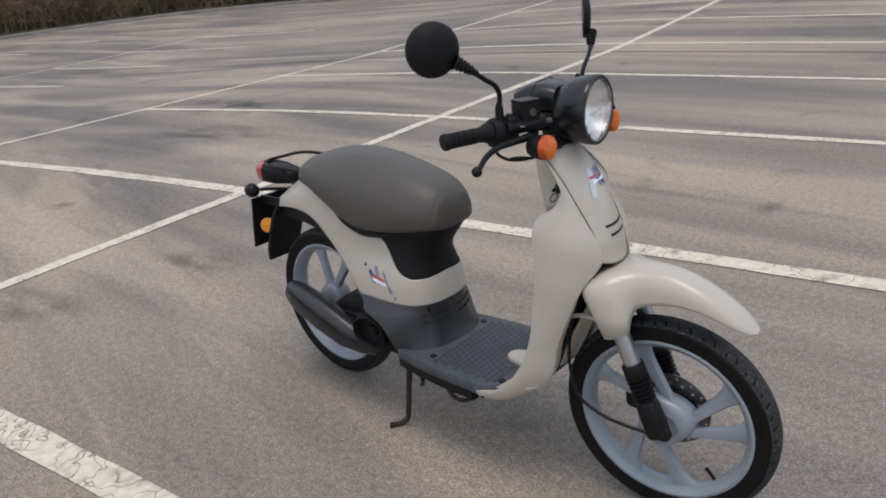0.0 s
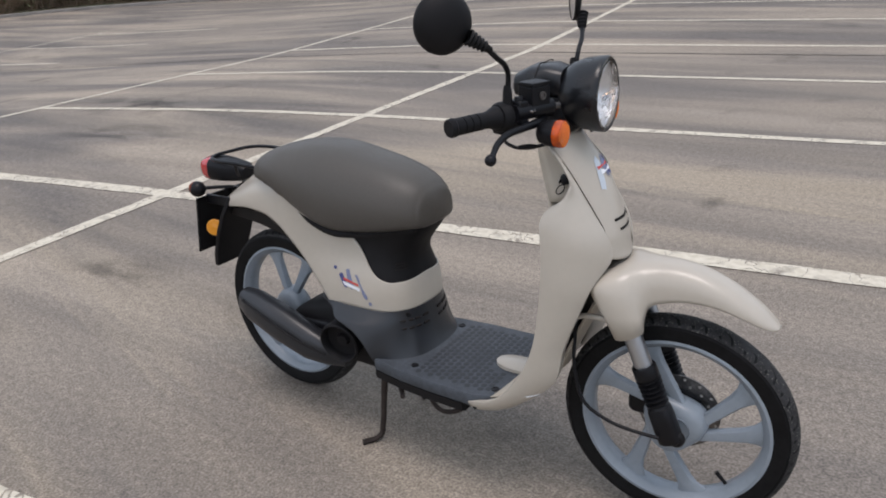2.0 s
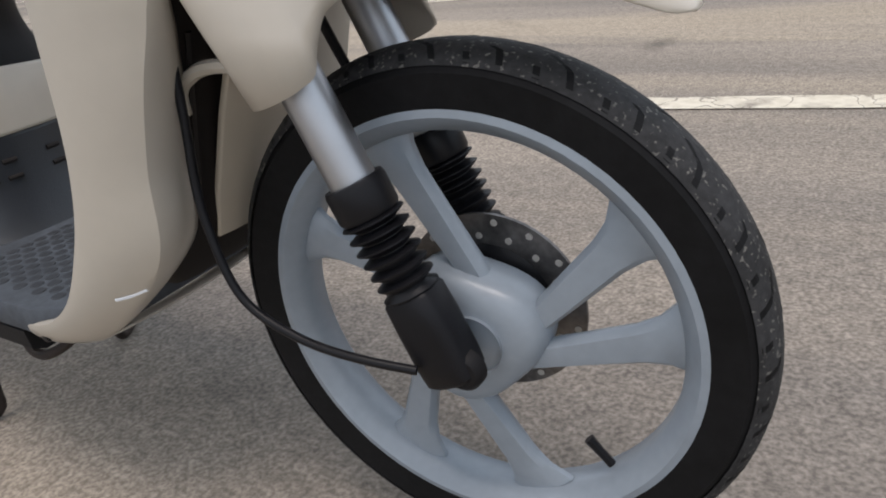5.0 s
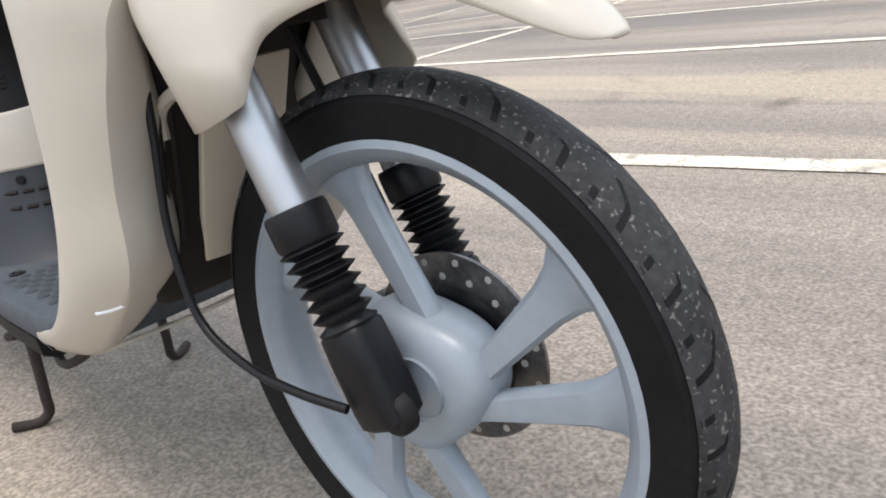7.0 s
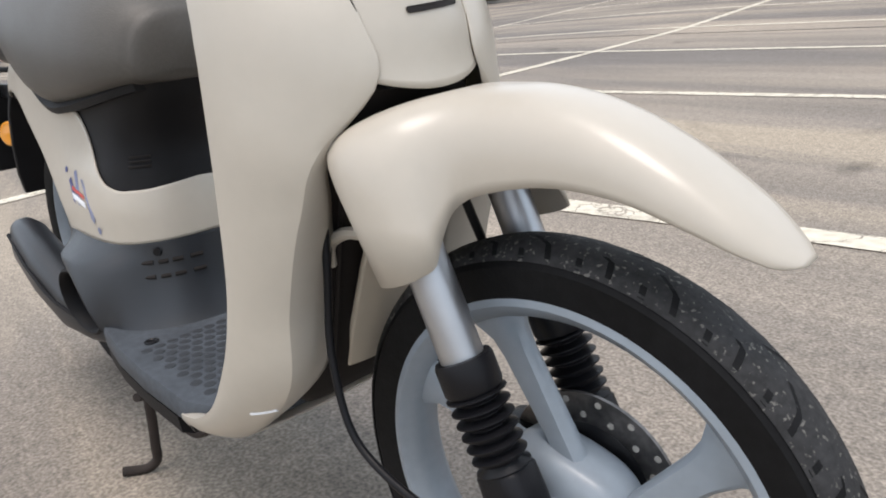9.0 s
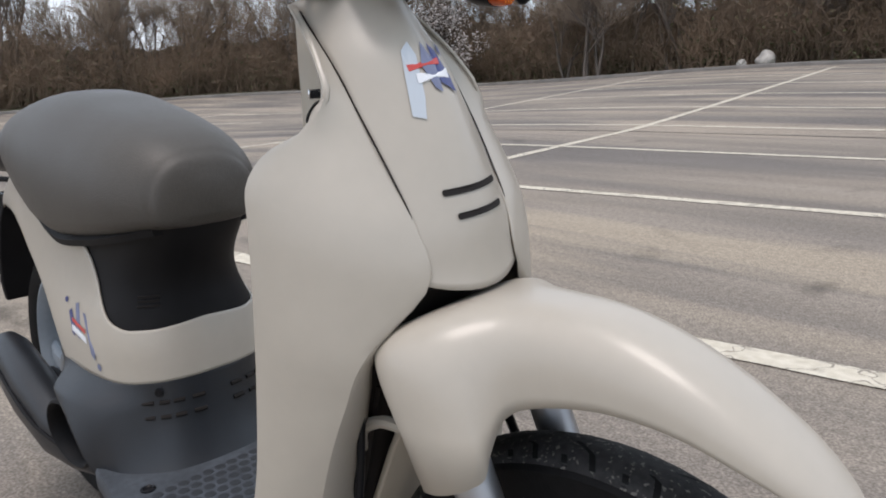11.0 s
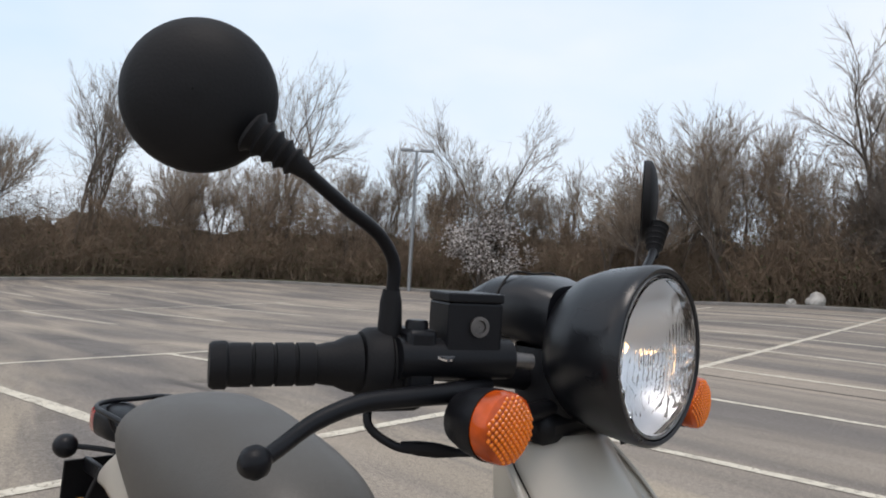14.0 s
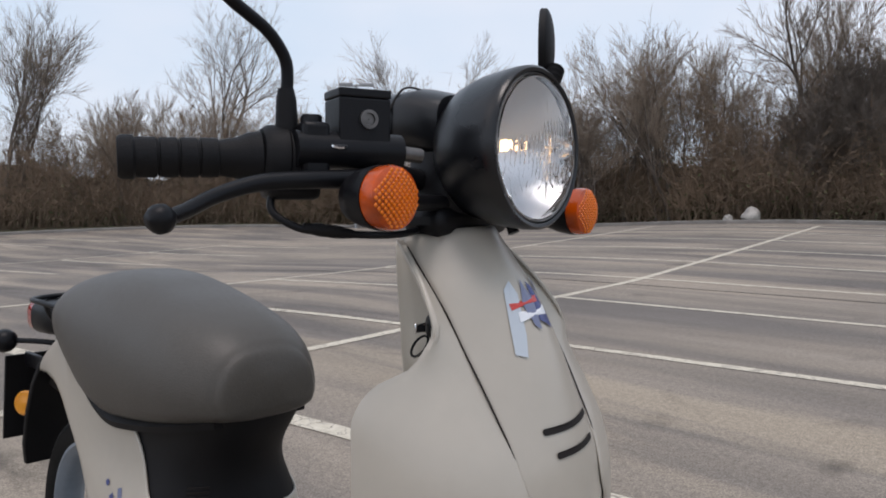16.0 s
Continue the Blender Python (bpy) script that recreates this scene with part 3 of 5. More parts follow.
def build_hedge():
    v, f, lv, lf = hedge_geometry(5, 24000, 3.6)
    tagged(mesh_object("hedge_twigs", v, f, TWIG, False), "dense brown leafless hedge of tangled twigs", "hedge", kind="stuff")
    tagged(mesh_object("hedge_leaves", lv, lf, LEAF, False), "sparse young olive green hedge leaves", "foliage", kind="stuff")
    # opaque stand-in for the dense heart, its dark colour painting the inner shade
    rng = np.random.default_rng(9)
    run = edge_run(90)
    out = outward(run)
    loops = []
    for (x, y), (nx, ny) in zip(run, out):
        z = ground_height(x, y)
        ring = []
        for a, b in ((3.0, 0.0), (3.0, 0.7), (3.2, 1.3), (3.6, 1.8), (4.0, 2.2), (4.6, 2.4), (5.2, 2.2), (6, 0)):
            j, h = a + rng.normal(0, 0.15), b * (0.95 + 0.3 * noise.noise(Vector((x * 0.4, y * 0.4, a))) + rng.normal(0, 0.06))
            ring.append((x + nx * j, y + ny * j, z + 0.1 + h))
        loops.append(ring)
    tagged(mesh_object("hedge_heart", *loft(loops, closed=False), CORE_SHADE, False), "opaque core of the brown hedge, inner shade put into its dark colour", "hedge", kind="stuff")


build_hedge()


def build_blossom():
    x, y = polar(41.6, 30.5)
    ob = new("blossom_bush")
    ob.location = (x, y, ground_height(x, y) + 0.2)
    bpy.context.view_layer.update()
    tagged(ob, "small bush covered in pale white blossom before the hedge", "bush")
    limbs, twigs = tree_geometry(77, 3.3, 1.0, 5, 1.0, 0.2)
    o = mesh_object("trunk", merge(limbs, twigs)[0], merge(limbs, twigs)[1], BARK_DARK)
    o.parent = ob
    rng = random.Random(4)
    v, f = [], []
    for _ in range(6500):
        p = rng.choice(twigs[0]) + Vector((rng.gauss(0, 0.06), rng.gauss(0, 0.06), rng.gauss(0, 0.06)))
        if p.z < 0.5:
            continue
        a = Vector((rng.gauss(0, 1), rng.gauss(0, 1), rng.gauss(0, 1))).normalized() * 0.034
        b = a.orthogonal().normalized() * 0.034
        k = len(v)
        v += [p - a, p - b, p + a, p + b]
        f.append((k, k + 1, k + 2, k + 3))
    o = mesh_object("blossom", v, f, BLOSSOM, False)
    o.parent = ob
    o["label"] = "clouds of tiny white petals"


build_blossom()


def build_lamp_post():
    x, y = polar(47.5, 31.5)
    z = ground_height(x, y)
    ob = new("lamp_post")
    ob.location = (x, y, z)
    bpy.context.view_layer.update()
    tagged(ob, "slim grey steel car park lamp post with twin heads", "lamp post")
    part("column", tube([(x, y, z - 0.2), (x, y, z + 2.6)], 0.085, 12, 1), GALV, ob)
    part("pole", tube([(x, y, z + 2.6), (x, y, z + 5.9)], 0.06, 12, 1), GALV, ob)
    d = Vector((math.cos(radians(47.5)), math.sin(radians(47.5)), 0))
    part("arm", tube([Vector((x, y, z + 5.88)) - d * 0.35, Vector((x, y, z + 5.88)) + d * 0.35], 0.03, 8, 1), GALV, ob)
    for s in (-1, 1):
        c = Vector((x, y, z + 5.9)) + d * 0.42 * s
        part("lamp_head", loft([[c + d * t + Vector((0, 0, h)) * 0.8 + Vector((-d.y, d.x, 0)) * w for w, h in ((-b, -0.06), (-b, 0.1), (b, 0.1), (b, -0.06))] for t, b in ((-0.28, 0.06), (0, 0.11), (0.28, 0.09))]), GALV, ob, bevel=0.02)


build_lamp_post()


def rock(seed, x, y, size, label):
    rng = random.Random(seed)
    bm = bmesh.new()
    bmesh.ops.create_icosphere(bm, subdivisions=3, radius=size)
    for v in bm.verts:
        n = noise.noise(v.co * 3 / size * 0.3 + Vector((seed, 0, 0)))
        v.co *= 1 + 0.5 * n
        v.co.z = v.co.z * 0.85 + size * 0.5
    me = bpy.data.meshes.new("boulder")
    bm.to_mesh(me)
    bm.free()
    me.materials.append(STONE)
    ob = new("boulder", me)
    ob.location = (x, y, ground_height(x, y) + 0.1)
    tagged(ob, label, "boulder")


rock(2, *polar(17.2, 25.2), 0.3, "pale grey boulder standing on the verge")
rock(5, *polar(18.8, 25.4), 0.13, "small pale stone lying on the verge")


# ---------------------------------------------------------------- the scooter
scooter = new("scooter")
scooter.location = (-0.62, 0, 0)
bpy.context.view_layer.update()
tagged(scooter, "cream white moped scooter parked on its centre stand, headlight lit", "scooter")

FORK = Vector((-0.37, 0, 0.93)).normalized()
HUB_F, HUB_R = Vector((0, 0, 0.2665)), Vector((-1.234, 0, 0.298))


def wheel_ring(hub, profile, sides=72):
    """Turns a closed outline of (across, radius) round the axle."""
    loops = []
    for k in range(sides):
        a = 2 * math.pi * k / sides
        loops.append([(hub.x + r * math.cos(a), hub.y + w, hub.z + r * math.sin(a)) for w, r in profile])
    n = len(profile)
    verts = [p for ring in loops for p in ring]
    faces = [(i * n + j, i * n + (j + 1) % n, ((i + 1) % sides) * n + (j + 1) % n, ((i + 1) % sides) * n + j) for i in range(sides) for j in range(n)]
    return verts, faces


def spoke_geometry(hub, inner, outer, width0, width1, thick0, thick1, y0, y1):
    """A tapered straight blade from the hub to the rim; inner and outer are (angle, radius)."""
    loops = []
    ends = [Vector((r * math.cos(radians(a)), 0, r * math.sin(radians(a)))) for a, r in (inner, outer)]
    along = (ends[1] - ends[0]).normalized()
    ends[0] -= along * 0.022
    side = Vector((-along.z, 0, along.x))
    for k in range(9):
        s = k / 8
        flare = 0.75 * (max(0.0, s - 0.74) / 0.26) ** 2.2 + 1.0 * max(0.0, 0.16 - s)
        w = (width0 + (width1 - width0) * s) * (1 + flare)
        t = thick0 + (thick1 - thick0) * s
        y = y0 + (y1 - y0) * s
        c = hub + ends[0].lerp(ends[1], s) + Vector((0, y, 0))
        loops.append([c + side * w * a + Vector((0, t * b, 0)) for a, b in ((-1, -0.35), (-0.72, -1), (0, -1.12), (0.72, -1), (1, -0.35), (1, 0.35), (0.72, 1), (-0.72, 1), (-1, 0.35))])
    return loft(loops)


def build_wheel(name, hub, tyre_r, tyre_w, first, label, sweeps=None):
    k_ = tyre_r / 0.2635
    w = part(name, wheel_ring(hub, [(w_, r_ * k_) for w_, r_ in ((-0.030, 0.214), (-0.0315, 0.207), (-0.027, 0.202), (-0.022, 0.199), (-0.016, 0.192), (0.016, 0.192), (0.022, 0.199), (0.027, 0.202), (0.0315, 0.207), (0.030, 0.214), (0.02, 0.211), (-0.02, 0.211))]), RIM, scooter, label, sharp=50)
    side = [(-0.030, 0.2135 * k_), (-0.5 * tyre_w + 0.002, 0.224 * k_), (-0.5 * tyre_w, 0.6 * tyre_r + 0.4 * 0.214 * k_), (-0.5 * tyre_w + 0.006, tyre_r - 0.013)]
    top = [(-0.36 * tyre_w, tyre_r - 0.008), (-0.2 * tyre_w, tyre_r - 0.002), (0, tyre_r), (0.2 * tyre_w, tyre_r - 0.002), (0.36 * tyre_w, tyre_r - 0.008)]
    tyre = part("tyre", wheel_ring(hub, side + top + [(-a, r) for a, r in reversed(side)] + [(0, 0.205 * k_)], 96), RUBBER, w, "black road tyre with dusty tread")
    # tread band, dusty, with short slanted grooves
    band = [(0.46, 0.0155), (0.43, 0.0112), (0.36, 0.0072), (0.2, 0.0018), (0.0, 0.0)]
    outline = [(-q * tyre_w, tyre_r + 0.0009 - d) for q, d in band] + [(q * tyre_w, tyre_r + 0.0009 - d) for q, d in reversed(band[:-1])]
    n = len(outline)
    loops = [[(hub.x + r * math.cos(t), hub.y + w_, hub.z + r * math.sin(t)) for w_, r in outline] for t in [2 * math.pi * k / 96 for k in range(97)]]
    tread = part("tread", loft(loops, closed=False), TREAD, tyre, "worn tread grey with dust")

    def on_tread(q, t, lift):
        r = tyre_r + 0.0009 + lift - float(np.interp(abs(q), [p[0] for p in reversed(band)], [p[1] for p in reversed(band)]))
        return (hub.x + r * math.cos(t), hub.y + q * tyre_w, hub.z + r * math.sin(t))
    grooves = []
    count = 28
    for k in range(count):
        for s in (-1, 1):
            t = 2 * math.pi * (k + (0.5 if s > 0 else 0)) / count
            runs = [[(0.43, t), (0.24, t + 0.025), (0.06, t + 0.1)]] if k % 2 else [[(0.43, t), (0.24, t + 0.02), (0.2, t + 0.05)]]
            runs.append([(0.445, t + 0.105), (0.33, t + 0.118)])
            for run in runs:
                for (q0, t0), (q1, t1) in zip(run, run[1:]):
                    steps = [(q0 + (q1 - q0) * f, t0 + (t1 - t0) * f) for f in (0, 0.33, 0.66, 1)]
                    v = []
                    for q, u in steps:
                        v += [on_tread(s * q, u - 0.0115, 0.0003), on_tread(s * q, u + 0.0115, 0.0003)]
                    grooves.append((v, grid_faces(4, 2)))
    ob = part("groove", merge(*grooves), RUBBER, tyre, "fine slanted tread grooves", smooth=False)
    ob["kind"] = "stuff"
    # spokes in three pairs, each swept from the hub angle to the rim angle
    for a, b in sweeps or [(first + 120 * pair + s * 12, first + 120 * pair + s * 22) for pair in range(3) for s in (-1, 1)]:
        part("spoke", spoke_geometry(hub, (a, 0.058), (b, 0.195 * k_), 0.0105, 0.021, 0.012, 0.0085, -0.016, -0.004), RIM, w)
    rings = []
    for y, k in ((-0.046, 0.3), (-0.045, 0.6), (-0.0425, 0.78), (-0.037, 0.9), (-0.028, 0.97), (-0.014, 1.0), (0.008, 0.98), (0.02, 0.85), (0.026, 0.4)):
        ring = []
        for j in range(48):
            t = 2 * math.pi * j / 48
            lobe = (0.072 + 0.007 * k * math.cos(3 * (t - radians(first)))) * k
            ring.append((hub.x + lobe * math.cos(t), hub.y + y, hub.z + lobe * math.sin(t)))
        rings.append(ring)
    part("hub", loft(rings), RIM, w)
    return w


front = build_wheel("front_wheel", HUB_F, 0.2665, 0.066, 15, "six spoke cast wheel painted pale blue grey", [(-22, 4), (10, 36), (80, 112), (130, 156), (208, 241), (250, 285)])
rear = build_wheel("rear_wheel", HUB_R, 0.267, 0.074, 85, "six spoke cast rear wheel painted pale blue grey")
va = radians(-49)
VALVE = HUB_F + Vector((0.19 * math.cos(va), -0.004, 0.19 * math.sin(va)))
part("valve", tube([VALVE, VALVE - Vector((math.cos(va), 0, math.sin(va))) * 0.02, VALVE - Vector((math.cos(va), 0, math.sin(va))) * 0.034], [0.0045, 0.0045, 0.0055], 8, 2), BLACK, front, "black rubber tyre valve")


def build_disc():
    """Drilled brake disc with its carrier and caliper on the far side of the front wheel."""
    c = HUB_F + Vector((0, 0.034, 0))
    disc = part("brake_disc", wheel_ring(c, [(-0.002, 0.096), (0.002, 0.096), (0.002, 0.064), (-0.002, 0.064)], 60), STEEL, front, "dark drilled steel brake disc", sharp=30)
    holes = []
    for k in range(30):
        a = 2 * math.pi * k / 30
        r = 0.073 + 0.015 * (k % 2)
        holes.append(lathe([(-0.0027, 0.0001), (-0.0027, 0.0036), (0.0027, 0.0036), (0.0027, 0.0001)], c + Vector((r * math.cos(a), 0, r * math.sin(a))), (0, 1, 0), 10))
    for h in holes:
        part("hole", h, STONE, disc)
    part("disc_carrier", lathe([(-0.012, 0.02), (-0.01, 0.05), (0.0, 0.066), (0.004, 0.066), (0.006, 0.02)], c, (0, 1, 0), 30), BLACK, front)
    cal = HUB_F + Vector((-0.085, 0.038, 0.0))
    part("brake_caliper", loft([oval(cal.x, cal.y + y, cal.z + 0.01, 0.032 * s, 0.03 * s, 3.5, 20, "xz") for y, s in ((-0.03, 0.75), (-0.024, 0.95), (0.0, 1), (0.022, 0.95), (0.03, 0.75))]), BLACK, scooter, "black front brake caliper")


build_disc()


def build_fork(side):
    """One leading fork leg: bright tube, ribbed rubber boot, black lower casting."""
    y = 0.062 if side > 0 else -0.076
    a = HUB_F + FORK * 0.026 + Vector((0.005, 0, 0))

    def at(h):
        return (a + FORK * h) + Vector((0, y, 0))
    leg = part("fork_leg", tube([at(0.13), at(0.32)], 0.0205, 24, 1), SILVER, scooter, "satin aluminium fork tube")
    part("collar", lathe([(0.124, 0.02), (0.124, 0.0255), (0.128, 0.0275), (0.152, 0.0275), (0.156, 0.026), (0.156, 0.021)], at(0), FORK, 28), BLACK, leg)
    rows = []
    for k in range(7):
        h, r = 0.126 - k * 0.0117, 0.0285 - 0.0004 * k
        rows += [(h, 0.0185), (h - 0.0044, r), (h - 0.0056, r), (h - 0.0108, 0.0185)]
    part("boot", lathe(list(reversed(rows)), at(0), FORK, 28), BLACK, leg, "ribbed black rubber fork boot", sharp=60)
    rings = []
    for h, ra, rb in ((0.05, 0.022, 0.024), (0.046, 0.0255, 0.027), (0.02, 0.0265, 0.028), (-0.02, 0.0268, 0.028), (-0.036, 0.026, 0.0265), (-0.041, 0.021, 0.021)):
        c = at(h)
        ax = Vector((0.93, 0, 0.37))
        rings.append([c + ax * (ra * math.copysign(abs(math.cos(t)) ** 0.6, math.cos(t))) + Vector((0, rb * 0.85 * math.copysign(abs(math.sin(t)) ** 0.6, math.sin(t)), 0)) for t in [2 * math.pi * k / 28 for k in range(28)]])
    low = part("fork_lower", loft(rings), BLACK, leg, "black fork lower casting")
    part("axle_cap", lathe([(0, 0.02), (0.01, 0.019), (0.014, 0.015), (0.015, 0.001)], HUB_F + Vector((0.02, y, 0.0)), (0, side, 0), 26), BLACK_MATT, low)
    part("axle_collar", lathe([(0, 0.03), (-0.018 * 1, 0.027), (-0.018, 0.005)], HUB_F + Vector((0.012, 0.05 * side, 0.002)), (0, side, 0), 26), RIM, low)


for s in (-1, 1):
    build_fork(s)


def build_fender():
    """Front mudguard: one shell that drops into a shroud over each fork leg and runs out to a tongue."""
    # run, top x z, lower edge x y z, squareness of the section
    keys = [(0.0, -0.187, 0.61, -0.117, -0.104, 0.506, 8.0), (0.03, -0.1835, 0.6234, -0.117, -0.111, 0.503, 8.0), (0.1, -0.171, 0.635, -0.105, -0.117, 0.504, 7.0), (0.19, -0.144, 0.6481, -0.082, -0.116, 0.512, 5.5), (0.26, -0.1204, 0.6554, -0.0674, -0.109, 0.52, 4.6), (0.3, -0.106, 0.658, -0.059, -0.1, 0.528, 4.0), (0.33, -0.0962, 0.6596, -0.0612, -0.091, 0.542, 3.6), (0.37, -0.0818, 0.6613, -0.0618, -0.079, 0.56, 3.2), (0.45, -0.052, 0.6627, -0.055, -0.065, 0.575, 3.0), (0.55, -0.0122, 0.6621, -0.0198, -0.058, 0.587, 2.8), (0.65, 0.0303, 0.6546, 0.0275, -0.054, 0.593, 2.7), (0.75, 0.0776, 0.637, 0.0823, -0.051, 0.5877, 2.6), (0.85, 0.131, 0.607, 0.134, -0.046, 0.57, 2.5), (0.93, 0.1725, 0.575, 0.1695, -0.038, 0.555, 2.4), (0.975, 0.1925, 0.5555, 0.188, -0.026, 0.5475, 2.2), (1.0, 0.2, 0.5475, 0.1985, -0.012, 0.5465, 2.0)]
    rows, cols, verts = 84, 49, []
    for t in np.linspace(0, 1, rows):
        tx, tz, lx, ly, lz, q = spline(keys, t)[0]
        for k in range(cols):
            a = math.pi * k / (cols - 1) - math.pi / 2
            y = abs(ly) * math.copysign(abs(math.sin(a)) ** (2 / q), math.sin(a))
            f = 1 - abs(math.cos(a)) ** (2 / q)
            verts.append((tx + (lx - tx) * f, y, tz + (lz - tz) * f))
    ob = part("front_fender", (verts, grid_faces(rows, cols)), BEIGE, scooter, "glossy cream front mudguard over both fork legs", sharp=180)
    m = ob.modifiers.new("flow", "SMOOTH")
    m.factor, m.iterations = 0.3, 1
    m = ob.modifiers.new("thickness", "SOLIDIFY")
    m.thickness, m.offset = 0.0035, -1
    part("fender_bracket", loft([oval(-0.13 + 0.01 * t, 0.0, 0.635 - 0.03 * t, 0.03, 0.045 - 0.01 * t, 4, 20, "xy") for t in (0, 1, 2)]), DARK, scooter, "dark fork bridge under the mudguard")


build_fender()


# ---- leg shield, front panel, inner cover
def shield_rows():
    """Rear edge and front edge of the right half, from the foot to the top."""
    return [(0.0, -0.478, -0.176, 0.276, -0.462, -0.135, 0.236), (0.06, -0.43, -0.177, 0.289, -0.41, -0.138, 0.254), (0.13, -0.381, -0.176, 0.322, -0.345, -0.14, 0.297),
            (0.21, -0.338, -0.173, 0.384, -0.272, -0.141, 0.366), (0.32, -0.305, -0.170, 0.464, -0.246, -0.140, 0.462), (0.45, -0.288, -0.168, 0.572, -0.211, -0.133, 0.562),
            (0.55, -0.283, -0.166, 0.650, -0.186, -0.112, 0.628), (0.60, -0.283, -0.164, 0.69, -0.166, -0.066, 0.672), (0.66, -0.286, -0.161, 0.73, -0.178, -0.066, 0.722),
            (0.72, -0.290, -0.155, 0.768, -0.203, -0.069, 0.764), (0.765, -0.279, -0.139, 0.792, -0.222, -0.071, 0.795), (0.80, -0.256, -0.119, 0.808, -0.234, -0.072, 0.815),
            (0.84, -0.245, -0.105, 0.838, -0.249, -0.073, 0.838), (0.89, -0.262, -0.096, 0.868, -0.274, -0.072, 0.870), (0.95, -0.292, -0.086, 0.90, -0.306, -0.069, 0.902), (1.0, -0.318, -0.078, 0.922, -0.326, -0.064, 0.918)]


SHIELD = shield_rows()


def shield_half(cols=15, rows=70):
    verts = []
    for t in np.linspace(0, 1, rows):
        e = spline(SHIELD, t)[0]
        a, b = Vector(e[:3]), Vector(e[3:])
        fore = float(spline([(0, 0.62), (0.5, 0.62), (0.6, 0.76), (0.72, 0.78), (0.8, 0.7), (1, 0.6)], t)[0][0])
        c = Vector((a.x + fore * (b.x - a.x), a.y - 0.003 + 0.12 * (b.y - a.y), 0.5 * (a.z + b.z)))
        # the shell rolls round its rear edge before it runs forward
        q = 1.0 if t < 0.7 else 0.35
        roll = [Vector((a.x + 0.010 * q, a.y + 0.014 * q, a.z)), Vector((a.x + 0.002 * q, a.y + 0.009 * q, a.z)), Vector((a.x - 0.001 * q, a.y + 0.004 * q, a.z))]
        run = [(1 - s) ** 2 * a + 2 * s * (1 - s) * c + s * s * b for s in np.linspace(0, 1, cols)]
        # the return that turns inward beside the wheel
        w = max(0.0015, 0.062 * min(1.0, (t - 0.02) / 0.16) * min(1.0, (0.6 - t) / 0.22))
        turn = [Vector((b.x - 0.02 * (w / 0.062) * s * s, b.y + w * s, b.z)) for s in (0.06, 0.2, 0.4, 0.6, 0.8, 1.0)]
        verts += roll + run + turn
    return verts, grid_faces(rows, cols + 9)


half = shield_half()
for geo in (half, mirrored(half)):
    part("leg_shield", geo, BEIGE, scooter, "smooth cream leg shield half", solid=0.003, sharp=42)


def build_shield_foot():
    """The curved foot that joins both shield halves under the wheel opening."""
    rows, cols, verts = 12, 17, []
    for t in np.linspace(0.0, 0.07, rows):
        e = spline(SHIELD, t)[0]
        for c in range(cols):
            q = 2 * c / (cols - 1) - 1
            verts.append((e[3] + 0.012 * (1 - q * q), e[4] * -q * 0.999, e[5] - 0.002 * (1 - q * q)))
    part("shield_foot", (verts, grid_faces(rows, cols)), BEIGE, scooter, "cream foot joining both leg shield halves", solid=0.003, sharp=70)
    part("drain_slot", tube([(-0.3278, -0.1595, 0.3274), (-0.3141, -0.1507, 0.3297), (-0.2998, -0.1422, 0.3347)], 0.0028, 8, 3), WHITE_MARK, scooter, "small pale slot in the shield foot")


build_shield_foot()


def panel_point(y, z, lift=0.0):
    """The front panel's surface: narrow at the foot, rounded across, raked back to the top."""
    xc, xl, w = spline([(0.655, -0.146, -0.161, 0.065), (0.668, -0.149, -0.166, 0.0655), (0.72, -0.157, -0.178, 0.067), (0.77, -0.173, -0.205, 0.071), (0.82, -0.193, -0.237, 0.075), (0.87, -0.218, -0.274, 0.075), (0.905, -0.245, -0.309, 0.073), (0.95, -0.281, -0.345, 0.067)], z)[0]
    s = abs(y) / w
    return Vector((xc - (xc - xl) * s**1.9 + lift, y, z + 0.2 * lift)), w


def panel_patch(outline, lift):
    """A flat shape laid on the panel: outline in (y, z)."""
    cy, cz = sum(p[0] for p in outline) / len(outline), sum(p[1] for p in outline) / len(outline)
    rings = []
    for s in (1.0, 0.5, 0.02):
        rings.append([panel_point(cy + (y - cy) * s, cz + (z - cz) * s, lift)[0] for y, z in outline])
    v = [p for r in rings for p in r]
    n = len(outline)
    f = [(a * n + i, a * n + (i + 1) % n, (a + 1) * n + (i + 1) % n, (a + 1) * n + i) for a in range(2) for i in range(n)]
    return v, f + [tuple(2 * n + i for i in range(n))]


